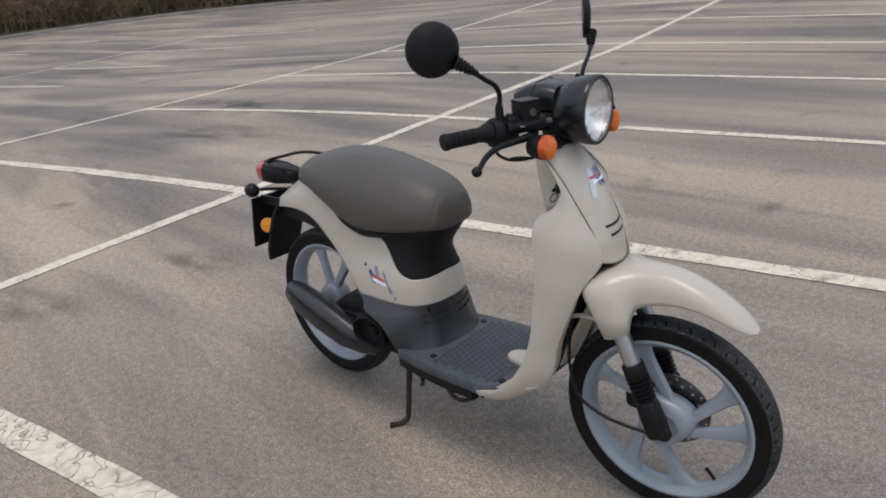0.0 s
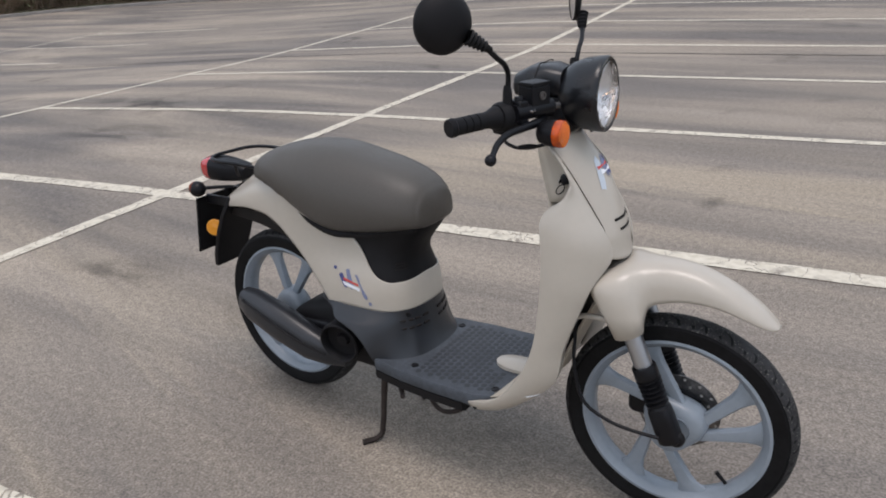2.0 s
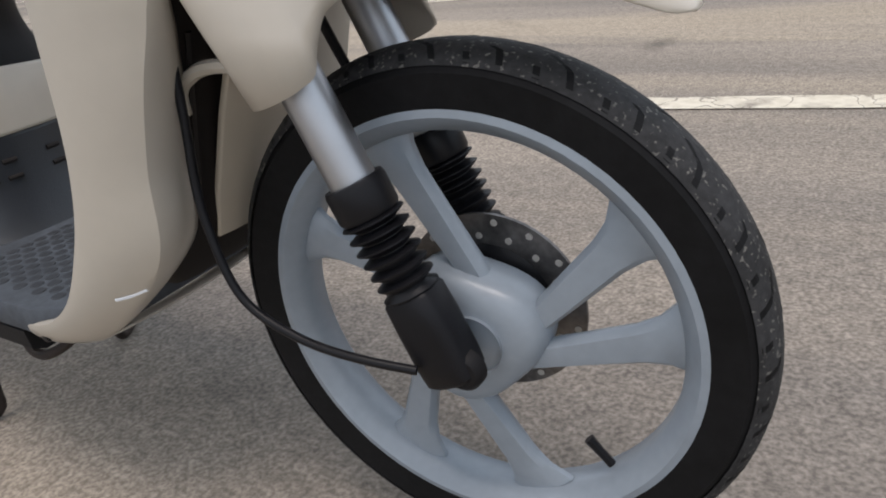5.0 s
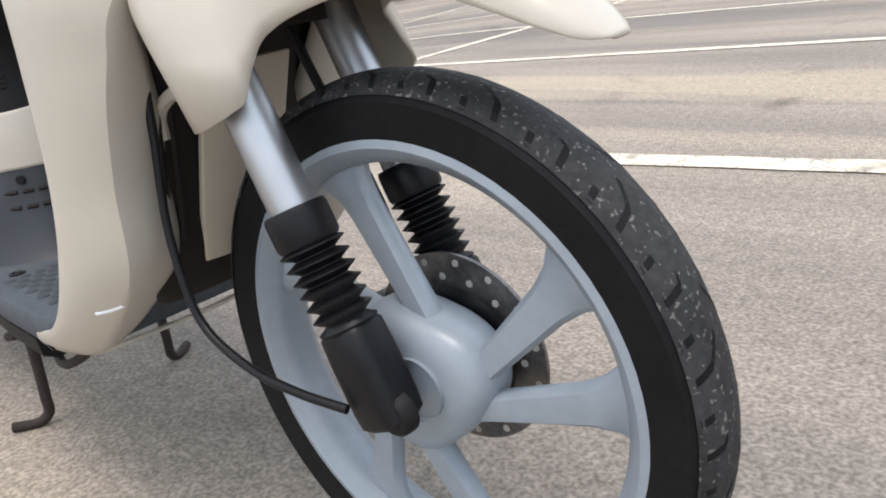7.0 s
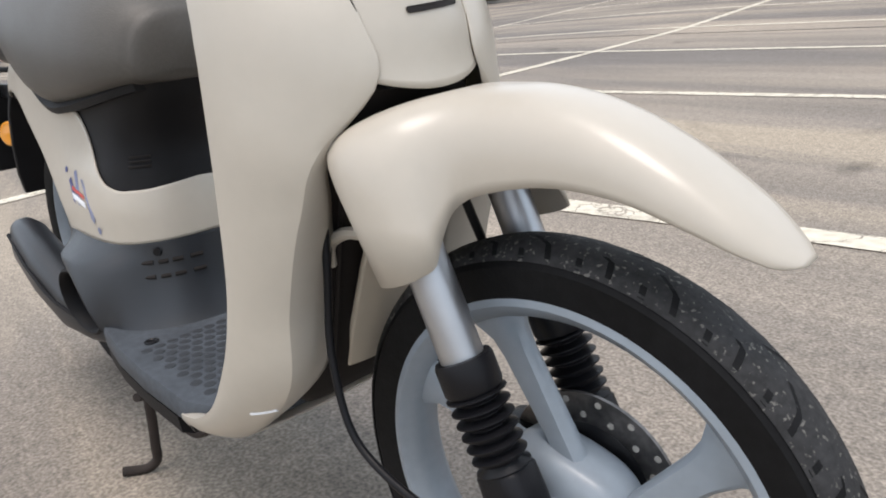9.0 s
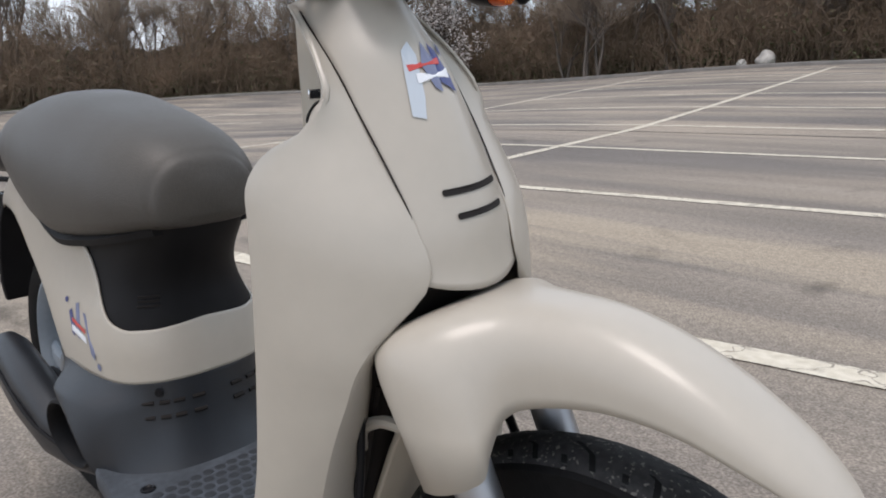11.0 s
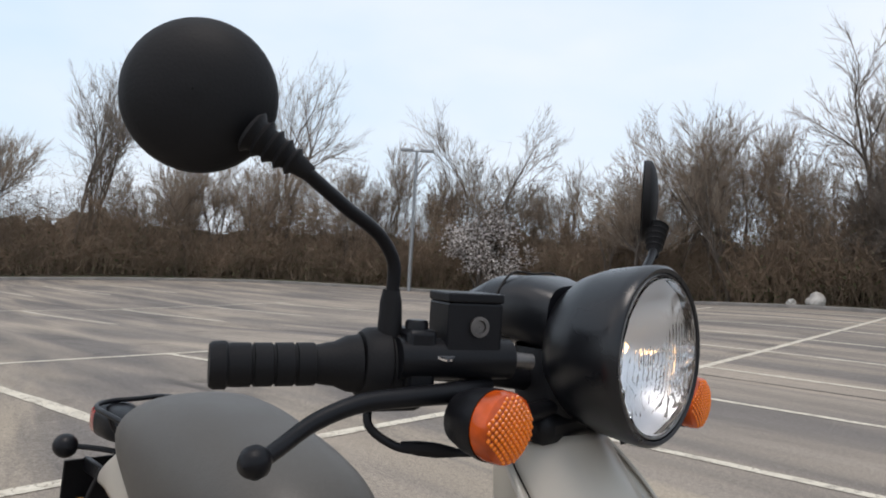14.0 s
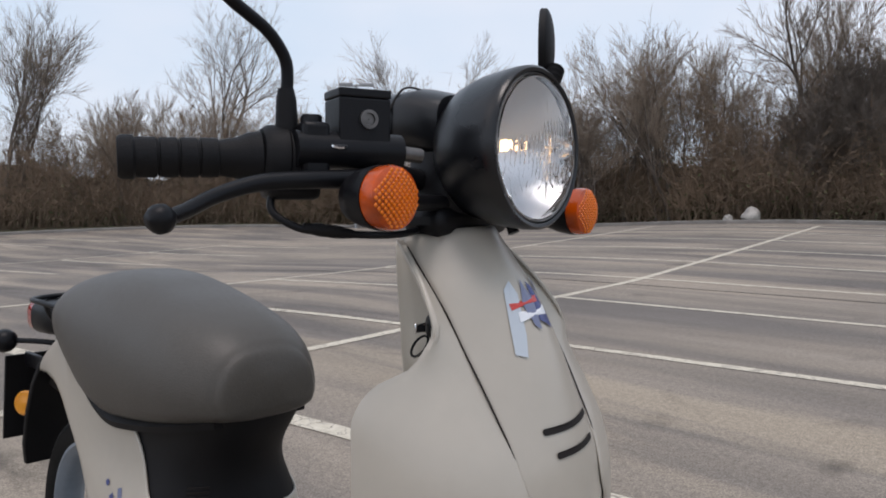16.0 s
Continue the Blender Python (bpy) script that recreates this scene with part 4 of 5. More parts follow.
def build_panel():
    rows, cols = 46, 25
    verts = []
    for r in range(rows):
        s = r / (rows - 1)
        for c in range(cols):
            q = 2 * c / (cols - 1) - 1
            z = 0.672 + 0.252 * s + 0.012 * (1 - q * q) * (1.0 if s > 0.5 else -1.0) * abs(2 * s - 1) ** 3
            p, w = panel_point(0, z)
            verts.append(panel_point(q * (w - 0.0005), z, 0.0)[0])
    p = part("front_panel", (verts, grid_faces(rows, cols)), BEIGE, scooter, "narrow cream front panel with two slots and a sticker", solid=0.004, sharp=70)
    # each slot is a flat dark patch; its colour stands in for recess shade
    for z, y0, y1 in ((0.752, -0.031, 0.044), (0.730, -0.022, 0.042)):
        def slot_point(y, a, slope=0.05):
            return (y + 0.003 * math.cos(a), z + 0.003 * math.sin(a) + slope * (y - 0.006))
        ends = [radians(d) for d in range(-80, 81, 20)]
        out = [slot_point(y1, a) for a in ends] + [slot_point(y, radians(90)) for y in np.linspace(y1, y0, 12)]
        out += [slot_point(y0, math.pi + a) for a in ends] + [slot_point(y, radians(-90)) for y in np.linspace(y0, y1, 12)]
        part("slot", panel_patch(out, 0.0012), DARK, p, "thin dark patch painting the shade in an air slot")
    for e in (-1, 1):
        part("seam", tube([panel_point(e * (panel_point(0, z)[1] - 0.0022), z, 0.0016)[0] for z in np.linspace(0.676, 0.915, 9)], 0.0009, 6, 4), DARK, p, "thin dark joint beside the panel")
    # sticker of plain shapes
    marks = [([(-0.037, 0.818), (-0.026, 0.815), (-0.020, 0.835), (-0.012, 0.872), (-0.014, 0.884), (-0.024, 0.876), (-0.031, 0.852)], ICE_MARK, 0.0016),
             ([(-0.012, 0.862), (0.0, 0.884), (0.006, 0.866), (0.002, 0.838), (-0.006, 0.842)], STEEL_MARK, 0.0018),
             ([(0.004, 0.846), (0.008, 0.882), (0.016, 0.876), (0.024, 0.852), (0.026, 0.836), (0.014, 0.842)], NAVY_MARK, 0.0018),
             ([(0.022, 0.874), (0.028, 0.884), (0.032, 0.879), (0.027, 0.870)], NAVY_MARK, 0.0018),
             ([(-0.026, 0.857), (0.012, 0.863), (0.013, 0.869), (-0.026, 0.863)], RED_MARK, 0.0022),
             ([(-0.022, 0.846), (0.020, 0.850), (0.022, 0.859), (-0.021, 0.855)], WHITE_MARK, 0.0022)]
    for out, mat, lift in marks:
        part("sticker", panel_patch(out, lift), mat, p, mat.name, smooth=False)


build_panel()


def build_inner_cover():
    """The rider's side of the leg shield, with the slanting glove panel above."""
    keys = [(0.282, -0.45, 0.155), (0.31, -0.385, 0.160), (0.38, -0.326, 0.160), (0.46, -0.294, 0.158), (0.57, -0.277, 0.156), (0.68, -0.272, 0.152), (0.74, -0.280, 0.145), (0.776, -0.297, 0.092), (0.82, -0.314, 0.074), (0.87, -0.336, 0.058), (0.915, -0.352, 0.046)]
    rows, cols = 44, 15
    verts = []
    for z in np.linspace(0.284, 0.915, rows):
        x, w = spline(keys, z)[0]
        for c in range(cols):
            q = 2 * c / (cols - 1) - 1
            verts.append((x + 0.014 * (1 - q * q), q * w, z))
    cover = part("inner_cover", (verts, grid_faces(rows, cols)), BEIGE_MATT, scooter, "matt cream inner leg shield cover", solid=0.004)
    # cheek walls that close the gap beside the steering head
    for s in (-1, 1):
        a = [spline(keys, z)[0] for z in np.linspace(0.79, 0.915, 10)]
        zs = np.linspace(0.79, 0.915, 10)
        cheek = []
        for (x, w), z in zip(a, zs):
            for k in range(5):
                f = k / 4
                fx = panel_point(0, z)[0].x - 0.05
                cheek.append((x + (fx - x) * f, s * (w - 0.012 * f), z))
        part("cheek", (cheek, grid_faces(10, 5)), BEIGE_MATT, cover, solid=0.003)
    part("ignition_lock", lathe([(0, 0.012), (0.01, 0.012), (0.012, 0.009), (0.012, 0.001)], (-0.268, -0.07, 0.842), (-0.5, -0.85, 0.1), 20), BLACK, cover, "black ignition lock")
    part("key", merge(box(-0.2785, -0.2765, -0.094, -0.08, 0.836, 0.845)), CHROME, cover, "bright ignition key", bevel=0.001)
    ring = [Vector((-0.275 + 0.004 * math.sin(a), -0.09, 0.824)) + Vector((0.008 * math.cos(a), 0.004 * math.sin(a), 0.010 * math.sin(a))) for a in [2 * math.pi * k / 16 for k in range(17)]]
    part("key_ring", tube(ring, 0.0013, 6, 1), BLACK_MATT, cover)
    part("tongue", loft([oval(-0.43, 0.0, z, 0.062, 0.036, 2.2, 30, "xy") for z in (0.297, 0.306)] + [oval(-0.43, 0.0, 0.309, 0.055, 0.031, 2.2, 30, "xy")]), BEIGE, cover, "rounded cream tongue on the floor mat")
    # dark plastic behind the wheel, between the shield halves
    part("splash_guard", loft([oval(x, 0, z, 0.026, w, 5, 28, "xy") for z, x, w in ((0.305, -0.35, 0.088), (0.325, -0.334, 0.104), (0.37, -0.314, 0.114), (0.46, -0.286, 0.114), (0.56, -0.258, 0.108), (0.63, -0.23, 0.10), (0.662, -0.204, 0.065))]), DARK, scooter, "dark ribbed splash guard behind the front wheel")
    for y in (-0.1, -0.085, -0.07):
        part("rib", tube([(-0.284, y, 0.38), (-0.26, y, 0.46), (-0.232, y, 0.56)], 0.004, 6, 4), DARK, scooter, "moulded dark rib")
    part("wheel_guard", loft([[(x + dx, y * w, z) for dx, y in ((0, -1), (0.004, -0.6), (0.006, 0), (0.004, 0.6), (0, 1), (-0.008, 1), (-0.006, 0), (-0.008, -1))] for x, z, w in ((-0.296, 0.345, 0.046), (-0.273, 0.40, 0.05), (-0.238, 0.48, 0.05), (-0.204, 0.55, 0.048))]), BEIGE_MATT, scooter, "cream inner mudguard behind the front wheel", bevel=0.002)
    part("hose_bracket", tube([(-0.255, -0.078, 0.488), (-0.252, -0.079, 0.508), (-0.228, -0.079, 0.526), (-0.185, -0.08, 0.533), (-0.15, -0.08, 0.53)], 0.0065, 8, 5), BEIGE, scooter, "bent cream bracket by the fork")
    part("speedometer_cable", tube([(-0.235, -0.085, 0.62), (-0.232, -0.098, 0.5), (-0.226, -0.112, 0.40), (-0.195, -0.118, 0.325), (-0.14, -0.116, 0.296), (-0.075, -0.108, 0.282), (-0.03, -0.096, 0.274)], 0.0043, 10, 8), BLACK, scooter, "black rubber speedometer cable")
    part("brake_hose", tube([(-0.2, 0.03, 0.62), (-0.16, 0.045, 0.5), (-0.12, 0.055, 0.4), (-0.085, 0.055, 0.29)], 0.005, 8, 6), BLACK, scooter, "black brake hose")


build_inner_cover()


# ---- floor board
def build_floor():
    plan = [(-0.79, -0.150), (-0.70, -0.166), (-0.60, -0.174), (-0.47, -0.176), (-0.43, -0.160), (-0.40, -0.140)]
    ring = [(x, y) for x, y in plan] + [(x, -y) for x, y in reversed(plan)]
    fl = part("footboard", loft([[(x, y * k, z) for x, y in ring] for z, k in ((0.262, 0.97), (0.268, 1.0), (0.291, 1.0), (0.297, 0.985))]), MAT_GREY, scooter, "grey rubber covered flat footboard", sharp=50)
    part("sill", loft([[(min(x, -0.50), y * k, z) for x, y in ring] for z, k in ((0.232, 0.9), (0.24, 0.985), (0.264, 0.995))]), BLACK_MATT, fl, "black underside sill")
    # honeycomb of small raised pads
    pad_me = None
    for r in range(12):
        for c in range(15):
            x, y = -0.65 + r * 0.0185, -0.142 + c * 0.0195 + (0.00975 if r % 2 else 0)
            if abs(y) > 0.15 or (x > -0.5 and abs(y) < 0.045) or x < -0.69 + 0.6 * max(0.0, 0.1 - abs(y)) * 0.4:
                continue
            if pad_me is None:
                v, f = loft([oval(0, 0, z, 0.0078 * k, 0.0082 * k, 2.4, 12, "xy") for z, k in ((0, 1.0), (0.0008, 0.95), (0.0012, 0.8))])
                pad_me = bpy.data.meshes.new("pad")
                pad_me.from_pydata(v, [], f)
                pad_me.materials.append(PAD)
            ob = new("pad", pad_me)
            hang(ob, fl)
            ob.location = (x, y, 0.2968)
    for x, y in ((-0.674, -0.124), (-0.68, 0.124), (-0.43, -0.125), (-0.43, 0.125)):
        part("bolt", lathe([(0, 0.0105), (0.002, 0.0105), (0.003, 0.008), (0.0012, 0.006), (0.0012, 0.0005)], (x, y, 0.2968), (0, 0, 1), 16), BLACK, fl, "black mat bolt")
    for x, z in ((-0.463, 0.262),):
        part("screw", lathe([(0, 0.006), (0.003, 0.005), (0.003, 0.0005)], (x, -0.171, z), (0, -1, -0.3), 14), BLACK, fl)


build_floor()


# ---- under-seat body
PLAN = [(0.0, -1.505, -0.018), (0.08, -1.41, -0.060), (0.2, -1.28, -0.088), (0.34, -1.12, -0.112), (0.5, -0.95, -0.128), (0.64, -0.82, -0.131), (0.74, -0.748, -0.117), (0.83, -0.712, -0.088), (0.91, -0.695, -0.054), (0.97, -0.689, -0.019), (1.0, -0.6885, 0.0)]
UPPER = [(0.0, 0.622), (0.04, 0.656), (0.1, 0.70), (0.17, 0.742), (0.24, 0.765), (0.31, 0.752), (0.4, 0.705), (0.47, 0.668), (0.53, 0.655), (0.575, 0.645), (0.61, 0.620), (0.64, 0.592), (0.67, 0.56), (0.7, 0.539), (0.745, 0.527), (0.82, 0.524), (1.0, 0.53)]
LOWER = [(0.0, 0.612), (0.06, 0.63), (0.14, 0.648), (0.22, 0.655), (0.28, 0.65), (0.32, 0.632), (0.37, 0.592), (0.42, 0.54), (0.465, 0.484), (0.5, 0.436), (0.54, 0.438), (0.62, 0.442), (0.74, 0.444), (1.0, 0.446)]
WAIST = [(0.28, 1.09, 0.012), (0.34, 1.06, 0.008), (0.44, 1.0, 0.0), (0.5, 0.985, -0.004), (0.54, 0.92, -0.012), (0.57, 0.84, -0.018), (0.60, 0.79, -0.012), (0.63, 0.775, 0.008), (0.66, 0.79, 0.032), (0.69, 0.81, 0.048), (0.73, 0.83, 0.054)]


def body_point(u, z, push=0.0):
    """The side of the body at run u (tail to nose) and height z; the seat box narrows to a waist."""
    x, y = spline(PLAN, u)[0]
    thin, ahead = spline(WAIST, z)[0]
    side = float(np.clip((u - 0.34) / 0.26, 0, 1))
    side = side * side * (3 - 2 * side)
    nose = float(np.clip((u - 0.5) / 0.4, 0, 1))
    nose = nose * nose * (3 - 2 * nose)
    d = np.array(spline(PLAN, min(u + 0.01, 1))[0]) - np.array(spline(PLAN, max(u - 0.01, 0))[0])
    n = np.array([-d[1], d[0]]) / np.linalg.norm(d)
    n = -n if n[1] > 0 else n
    if u > 0.985:
        n = np.array([1.0, 0.0])
    return Vector((x + ahead * nose + n[0] * push, min(y * (1 + (thin - 1) * side) + n[1] * push, 0.0), z))


def round_nose(rows, us, point):
    """Both halves of the body in one skin, joined at the nose; point(i, u) gives the near half."""
    verts = []
    for i in range(rows):
        near = [point(i, u) for u in us]
        verts += near + [Vector((p.x, -p.y, p.z)) for p in reversed(near[:-1])]
    return verts, grid_faces(rows, 2 * len(us) - 1)


def build_body():
    lo, hi = (lambda u: float(spline(LOWER, u)[0][0])), (lambda u: float(spline(UPPER, u)[0][0]))

    def side(i, u):
        s = i / 17
        p = body_point(u, lo(u) + (hi(u) - lo(u)) * s)
        c = float(np.clip((0.36 - u) / 0.22, 0, 1))
        p.y *= 1 - 0.97 * c * s**2.6
        return p
    part("side_panel", round_nose(18, list(np.linspace(0, 1, 90)), side), BEIGE, scooter, "cream side panels wrapped round the nose and sweeping back to the tail", solid=0.003, sharp=70)
    # black front of the seat box
    box_part = part("seat_box", round_nose(16, list(np.linspace(0.5, 1, 60)), lambda i, u: body_point(u, hi(u) - 0.012 + (0.712 - hi(u) + 0.012) * i / 15, -0.004)), BLACK_MATT, scooter, "black plastic seat box front", solid=0.003, sharp=70)
    for z in (0.556, 0.563, 0.57):
        part("vent", tube([body_point(u, z, -0.003) for u in (0.80, 0.84, 0.88)], 0.002, 6, 4), DARK, box_part)
    # grey skirt under the body, flaring to the footboard
    us = list(np.linspace(0.47, 1, 60))

    def skirt_low(u):
        return float(spline([(0.47, 0.442), (0.52, 0.428), (0.56, 0.412), (0.60, 0.402), (0.64, 0.384), (0.668, 0.354), (0.687, 0.312), (0.70, 0.266), (0.715, 0.276), (0.735, 0.292), (0.76, 0.297), (1.0, 0.297)], u)[0][0])

    def skirt(i, u):
        s = i / 17
        a, b = skirt_low(u), 0.449
        nose = float(np.clip((u - 0.6) / 0.24, 0, 1))
        nose = nose * nose * (3 - 2 * nose)
        z = a + (b - a) * s
        down = (b - z) / 0.17
        flare = 0.036 * (1 - s) ** 3.4 * nose + 0.05 * math.sin(math.pi * min(1.0, down * 1.0)) ** 0.55 * (1 - nose) * min(1.0, max(0.0, (u - 0.46) / 0.08)) * min(1.0, down * 5)
        return body_point(u, z, -0.002 + flare)
    sk = part("lower_cover", round_nose(18, us, skirt), GREY, scooter, "dark grey lower body cover with slots", solid=0.004, sharp=70)
    for z in (0.392, 0.414):
        for a, b in ((0.735, 0.775), (0.785, 0.825), (0.842, 0.872), (0.885, 0.915), (0.935, 0.965)):
            p = [body_point(u, z, -0.001 + 0.036 * (1 - (z - 0.297) / 0.152) ** 3.4) for u in np.linspace(a, b, 4)]
            for flip in (False, True):
                q = [Vector((v.x, -v.y, v.z)) for v in p] if flip else p
                part("slot", tube(q, 0.0034, 8, 2), DARK, sk, "dark cooling slot")
    part("screw", lathe([(0, 0.007), (0.003, 0.006), (0.003, 0.0005)], body_point(0.845, 0.43, 0.0), (0.7, -0.7, 0), 14), BLACK, sk)
    # closed with a black disc that stands in for the shade inside
    hole = Vector((-0.91, -0.152, 0.325))
    part("inlet", lathe([(-0.05, 0.058), (-0.004, 0.063), (0.004, 0.062), (0.007, 0.058), (0.003, 0.054), (-0.02, 0.052), (-0.024, 0.02), (-0.012, 0.016), (-0.011, 0.0005)], hole, (0.15, -1, -0.1), 36), BLACK_MATT, scooter, "round cooling fan inlet, filled black for its inner shade")
    part("engine", loft([oval(x, 0, z, w, h, 4, 24, "yz") for x, z, w, h in ((-1.2, 0.27, 0.05, 0.05), (-1.12, 0.29, 0.085, 0.08), (-0.95, 0.31, 0.075, 0.11), (-0.8, 0.30, 0.075, 0.10), (-0.72, 0.26, 0.09, 0.04))]), BLACK_MATT, scooter, "black engine block behind the footboard")
    part("wheel_well", loft([[(x, y, z) for y, z in ((-w, z0), (-w, z1 - 0.02), (-w * 0.5, z1), (w * 0.5, z1), (w, z1 - 0.02), (w, z0), (w * 0.8, z0), (0, z1 - 0.02), (-w * 0.8, z0))] for x, w, z0, z1 in ((-1.44, 0.036, 0.60, 0.64), (-1.3, 0.038, 0.585, 0.65), (-1.12, 0.04, 0.55, 0.62), (-1.0, 0.055, 0.42, 0.56), (-0.93, 0.085, 0.33, 0.5))]), DARK, scooter, "dark inner rear mudguard")


build_body()


def build_seat():
    """One long padded saddle, high at the back, tapering to a rounded nose."""
    keys = [(-1.275, 0.77, 0.756, 0.012), (-1.2611, 0.794, 0.746, 0.055), (-1.2238, 0.82, 0.743, 0.09), (-1.168, 0.841, 0.74, 0.114), (-1.0841, 0.859, 0.703, 0.13), (-0.991, 0.866, 0.655, 0.138), (-0.9258, 0.861, 0.638, 0.139), (-0.8513, 0.847, 0.642, 0.135), (-0.7768, 0.83, 0.652, 0.128), (-0.721, 0.813, 0.662, 0.117), (-0.6819, 0.795, 0.67, 0.1), (-0.6605, 0.778, 0.674, 0.084), (-0.6465, 0.758, 0.68, 0.062), (-0.64, 0.736, 0.692, 0.024)]
    loops = []
    for x in np.r_[np.linspace(-1.275, -1.222, 8)[:-1], np.linspace(-1.222, -0.668, 40)[:-1], np.linspace(-0.668, -0.64, 14)]:
        top, bot, half = spline(keys, x)[0]
        half = max(half, 0.006)
        ring = []
        n = 36
        for k in range(n):
            t = 2 * math.pi * k / n
            c, s = math.cos(t), math.sin(t)
            y = half * math.copysign(abs(c) ** 0.72, c)
            mid = bot + (top - bot) * 0.36
            z = mid + (top - mid) * abs(s) ** 0.86 if s > 0 else mid - (mid - bot) * abs(s) ** 0.42
            if s > 0:
                y *= 1 - 0.1 * s
            ring.append((x, y, z))
        loops.append(ring)
    seat = part("seat", loft(loops), SEAT, scooter, "long grey brown vinyl saddle", sharp=80)
    base = []
    for x in np.linspace(-1.25, -0.672, 30):
        top, bot, half = spline(keys, x)[0]
        base.append([(x, y * max(half - 0.018, 0.01), bot + dz) for y, dz in ((-1, 0.006), (-0.97, -0.004), (0.97, -0.004), (1, 0.006), (0.9, 0.02), (-0.9, 0.02))])
    part("seat_pan", loft(base), BLACK_MATT, seat, "black plastic seat pan edge")


build_seat()


# ---- tail
def build_tail():
    part("rear_light", loft([oval(x, 0, 0.735, w, h, 3, 24, "yz") for x, w, h in ((-1.36, 0.022, 0.018), (-1.38, 0.034, 0.028), (-1.45, 0.044, 0.036), (-1.505, 0.046, 0.038))]), BLACK, scooter, "black rear light housing")
    part("rear_lens", loft([oval(x, 0, 0.735, w, h, 3, 24, "yz") for x, w, h in ((-1.504, 0.046, 0.038), (-1.53, 0.045, 0.037), (-1.548, 0.036, 0.029), (-1.553, 0.015, 0.012))]), RED, scooter, "red rear light lens")
    loop = [(-1.24, -0.062, 0.775), (-1.33, -0.074, 0.783), (-1.43, -0.064, 0.781), (-1.485, -0.03, 0.778), (-1.497, 0.0, 0.778), (-1.485, 0.03, 0.78), (-1.43, 0.064, 0.792), (-1.33, 0.074, 0.80), (-1.24, 0.062, 0.80)]
    rack = part("grab_rail", tube(loop, 0.0055, 10, 6), BLACK, scooter, "thin black steel grab rail behind the saddle")
    for y in (-0.06, 0.06):
        part("stay", tube([(-1.33, y * 1.2, 0.785), (-1.345, y, 0.76), (-1.36, y * 0.7, 0.735)], 0.005, 8, 4), BLACK, rack)
    for s in (-1, 1):
        ind = part("rear_indicator", lathe([(0.022, 0.0005), (0.02, 0.012), (0.012, 0.021), (0.0, 0.0245), (-0.014, 0.0235), (-0.02, 0.02)], (-1.492, 0.1 * s, 0.692), (1, 0.1 * s, 0), 24), BLACK, scooter, "black ball shaped rear indicator")
        part("lens", lathe([(-0.006, 0.0247), (-0.02, 0.0215), (-0.03, 0.014), (-0.033, 0.0005)], (-1.492, 0.1 * s, 0.692), (1, 0.1 * s, 0), 20), ORANGE, ind)
        part("stalk", tube([(-1.485, 0.085 * s, 0.692), (-1.45, 0.05 * s, 0.69), (-1.42, 0.02 * s, 0.686)], 0.006, 8, 4), BLACK, ind)
    flap = part("rear_mudguard", loft([[(x - 0.012, y, z) for y in (-w, w)] + [(x + 0.006, y, z) for y in (w, -w)] for x, z, w in ((-1.40, 0.66, 0.06), (-1.44, 0.60, 0.068), (-1.475, 0.53, 0.07), (-1.505, 0.46, 0.068), (-1.522, 0.412, 0.06))]), BLACK_MATT, scooter, "black plastic rear mudguard flap", bevel=0.003)
    part("plate_holder", loft([[(x - 0.008, y, z) for y in (-0.093, 0.093)] + [(x, y, z) for y in (0.093, -0.093)] for x, z in ((-1.517, 0.655), (-1.535, 0.56), (-1.552, 0.468))]), BLACK_MATT, scooter, "black number plate seen from its edge", bevel=0.002)
    for y in (-0.05, 0.05):
        part("bracket", box(-1.52, -1.40, y - 0.005, y + 0.005, 0.63, 0.66), BLACK, flap, bevel=0.002)
    part("reflector", lathe([(0, 0.027), (0.004, 0.027), (0.007, 0.023), (0.006, 0.011), (0.008, 0.006), (0.008, 0.0005)], (-1.494, -0.062, 0.553), (0.55, -0.82, 0.1), 30), ORANGE_DOT, flap, "round orange side reflector")
    part("reflector_cup", lathe([(-0.02, 0.02), (0.0, 0.029), (0.003, 0.029)], (-1.494, -0.062, 0.553), (0.55, -0.82, 0.1), 30), BLACK, flap)
    # silencer with its grey heat shield
    rings = []
    for x, z, a, b, y in ((-1.338, 0.37, 0.012, 0.014, -0.122), (-1.325, 0.366, 0.028, 0.036, -0.124), (-1.275, 0.352, 0.038, 0.05, -0.127), (-1.16, 0.316, 0.041, 0.055, -0.129), (-1.05, 0.276, 0.038, 0.05, -0.125), (-0.98, 0.252, 0.03, 0.036, -0.112), (-0.93, 0.238, 0.02, 0.02, -0.1)):
        rings.append([(x + 0.34 * b * math.sin(p), y + a * math.copysign(abs(math.cos(p)) ** 0.8, math.cos(p)), z + b * math.copysign(abs(math.sin(p)) ** 0.8, math.sin(p))) for p in [2 * math.pi * k / 28 for k in range(28)]])
    ex = part("silencer", loft(rings), SILENCER, scooter, "dark grey covered exhaust silencer")
    part("groove", tube([(-1.295, -0.160, 0.378), (-1.16, -0.169, 0.334), (-1.05, -0.162, 0.292), (-0.98, -0.141, 0.264)], 0.0045, 6, 5), BLACK_MATT, ex)
    part("swing_arm", loft([oval(x, -0.075, z, 0.018, 0.03, 3, 16, "yz") for x, z in ((-1.25, 0.298), (-1.1, 0.3), (-0.95, 0.31))]), BLACK, scooter)
    part("shock_absorber", tube([(-1.12, 0.1, 0.33), (-1.04, 0.105, 0.52)], 0.016, 12, 1), BLACK, scooter, "black rear shock absorber")


build_tail()


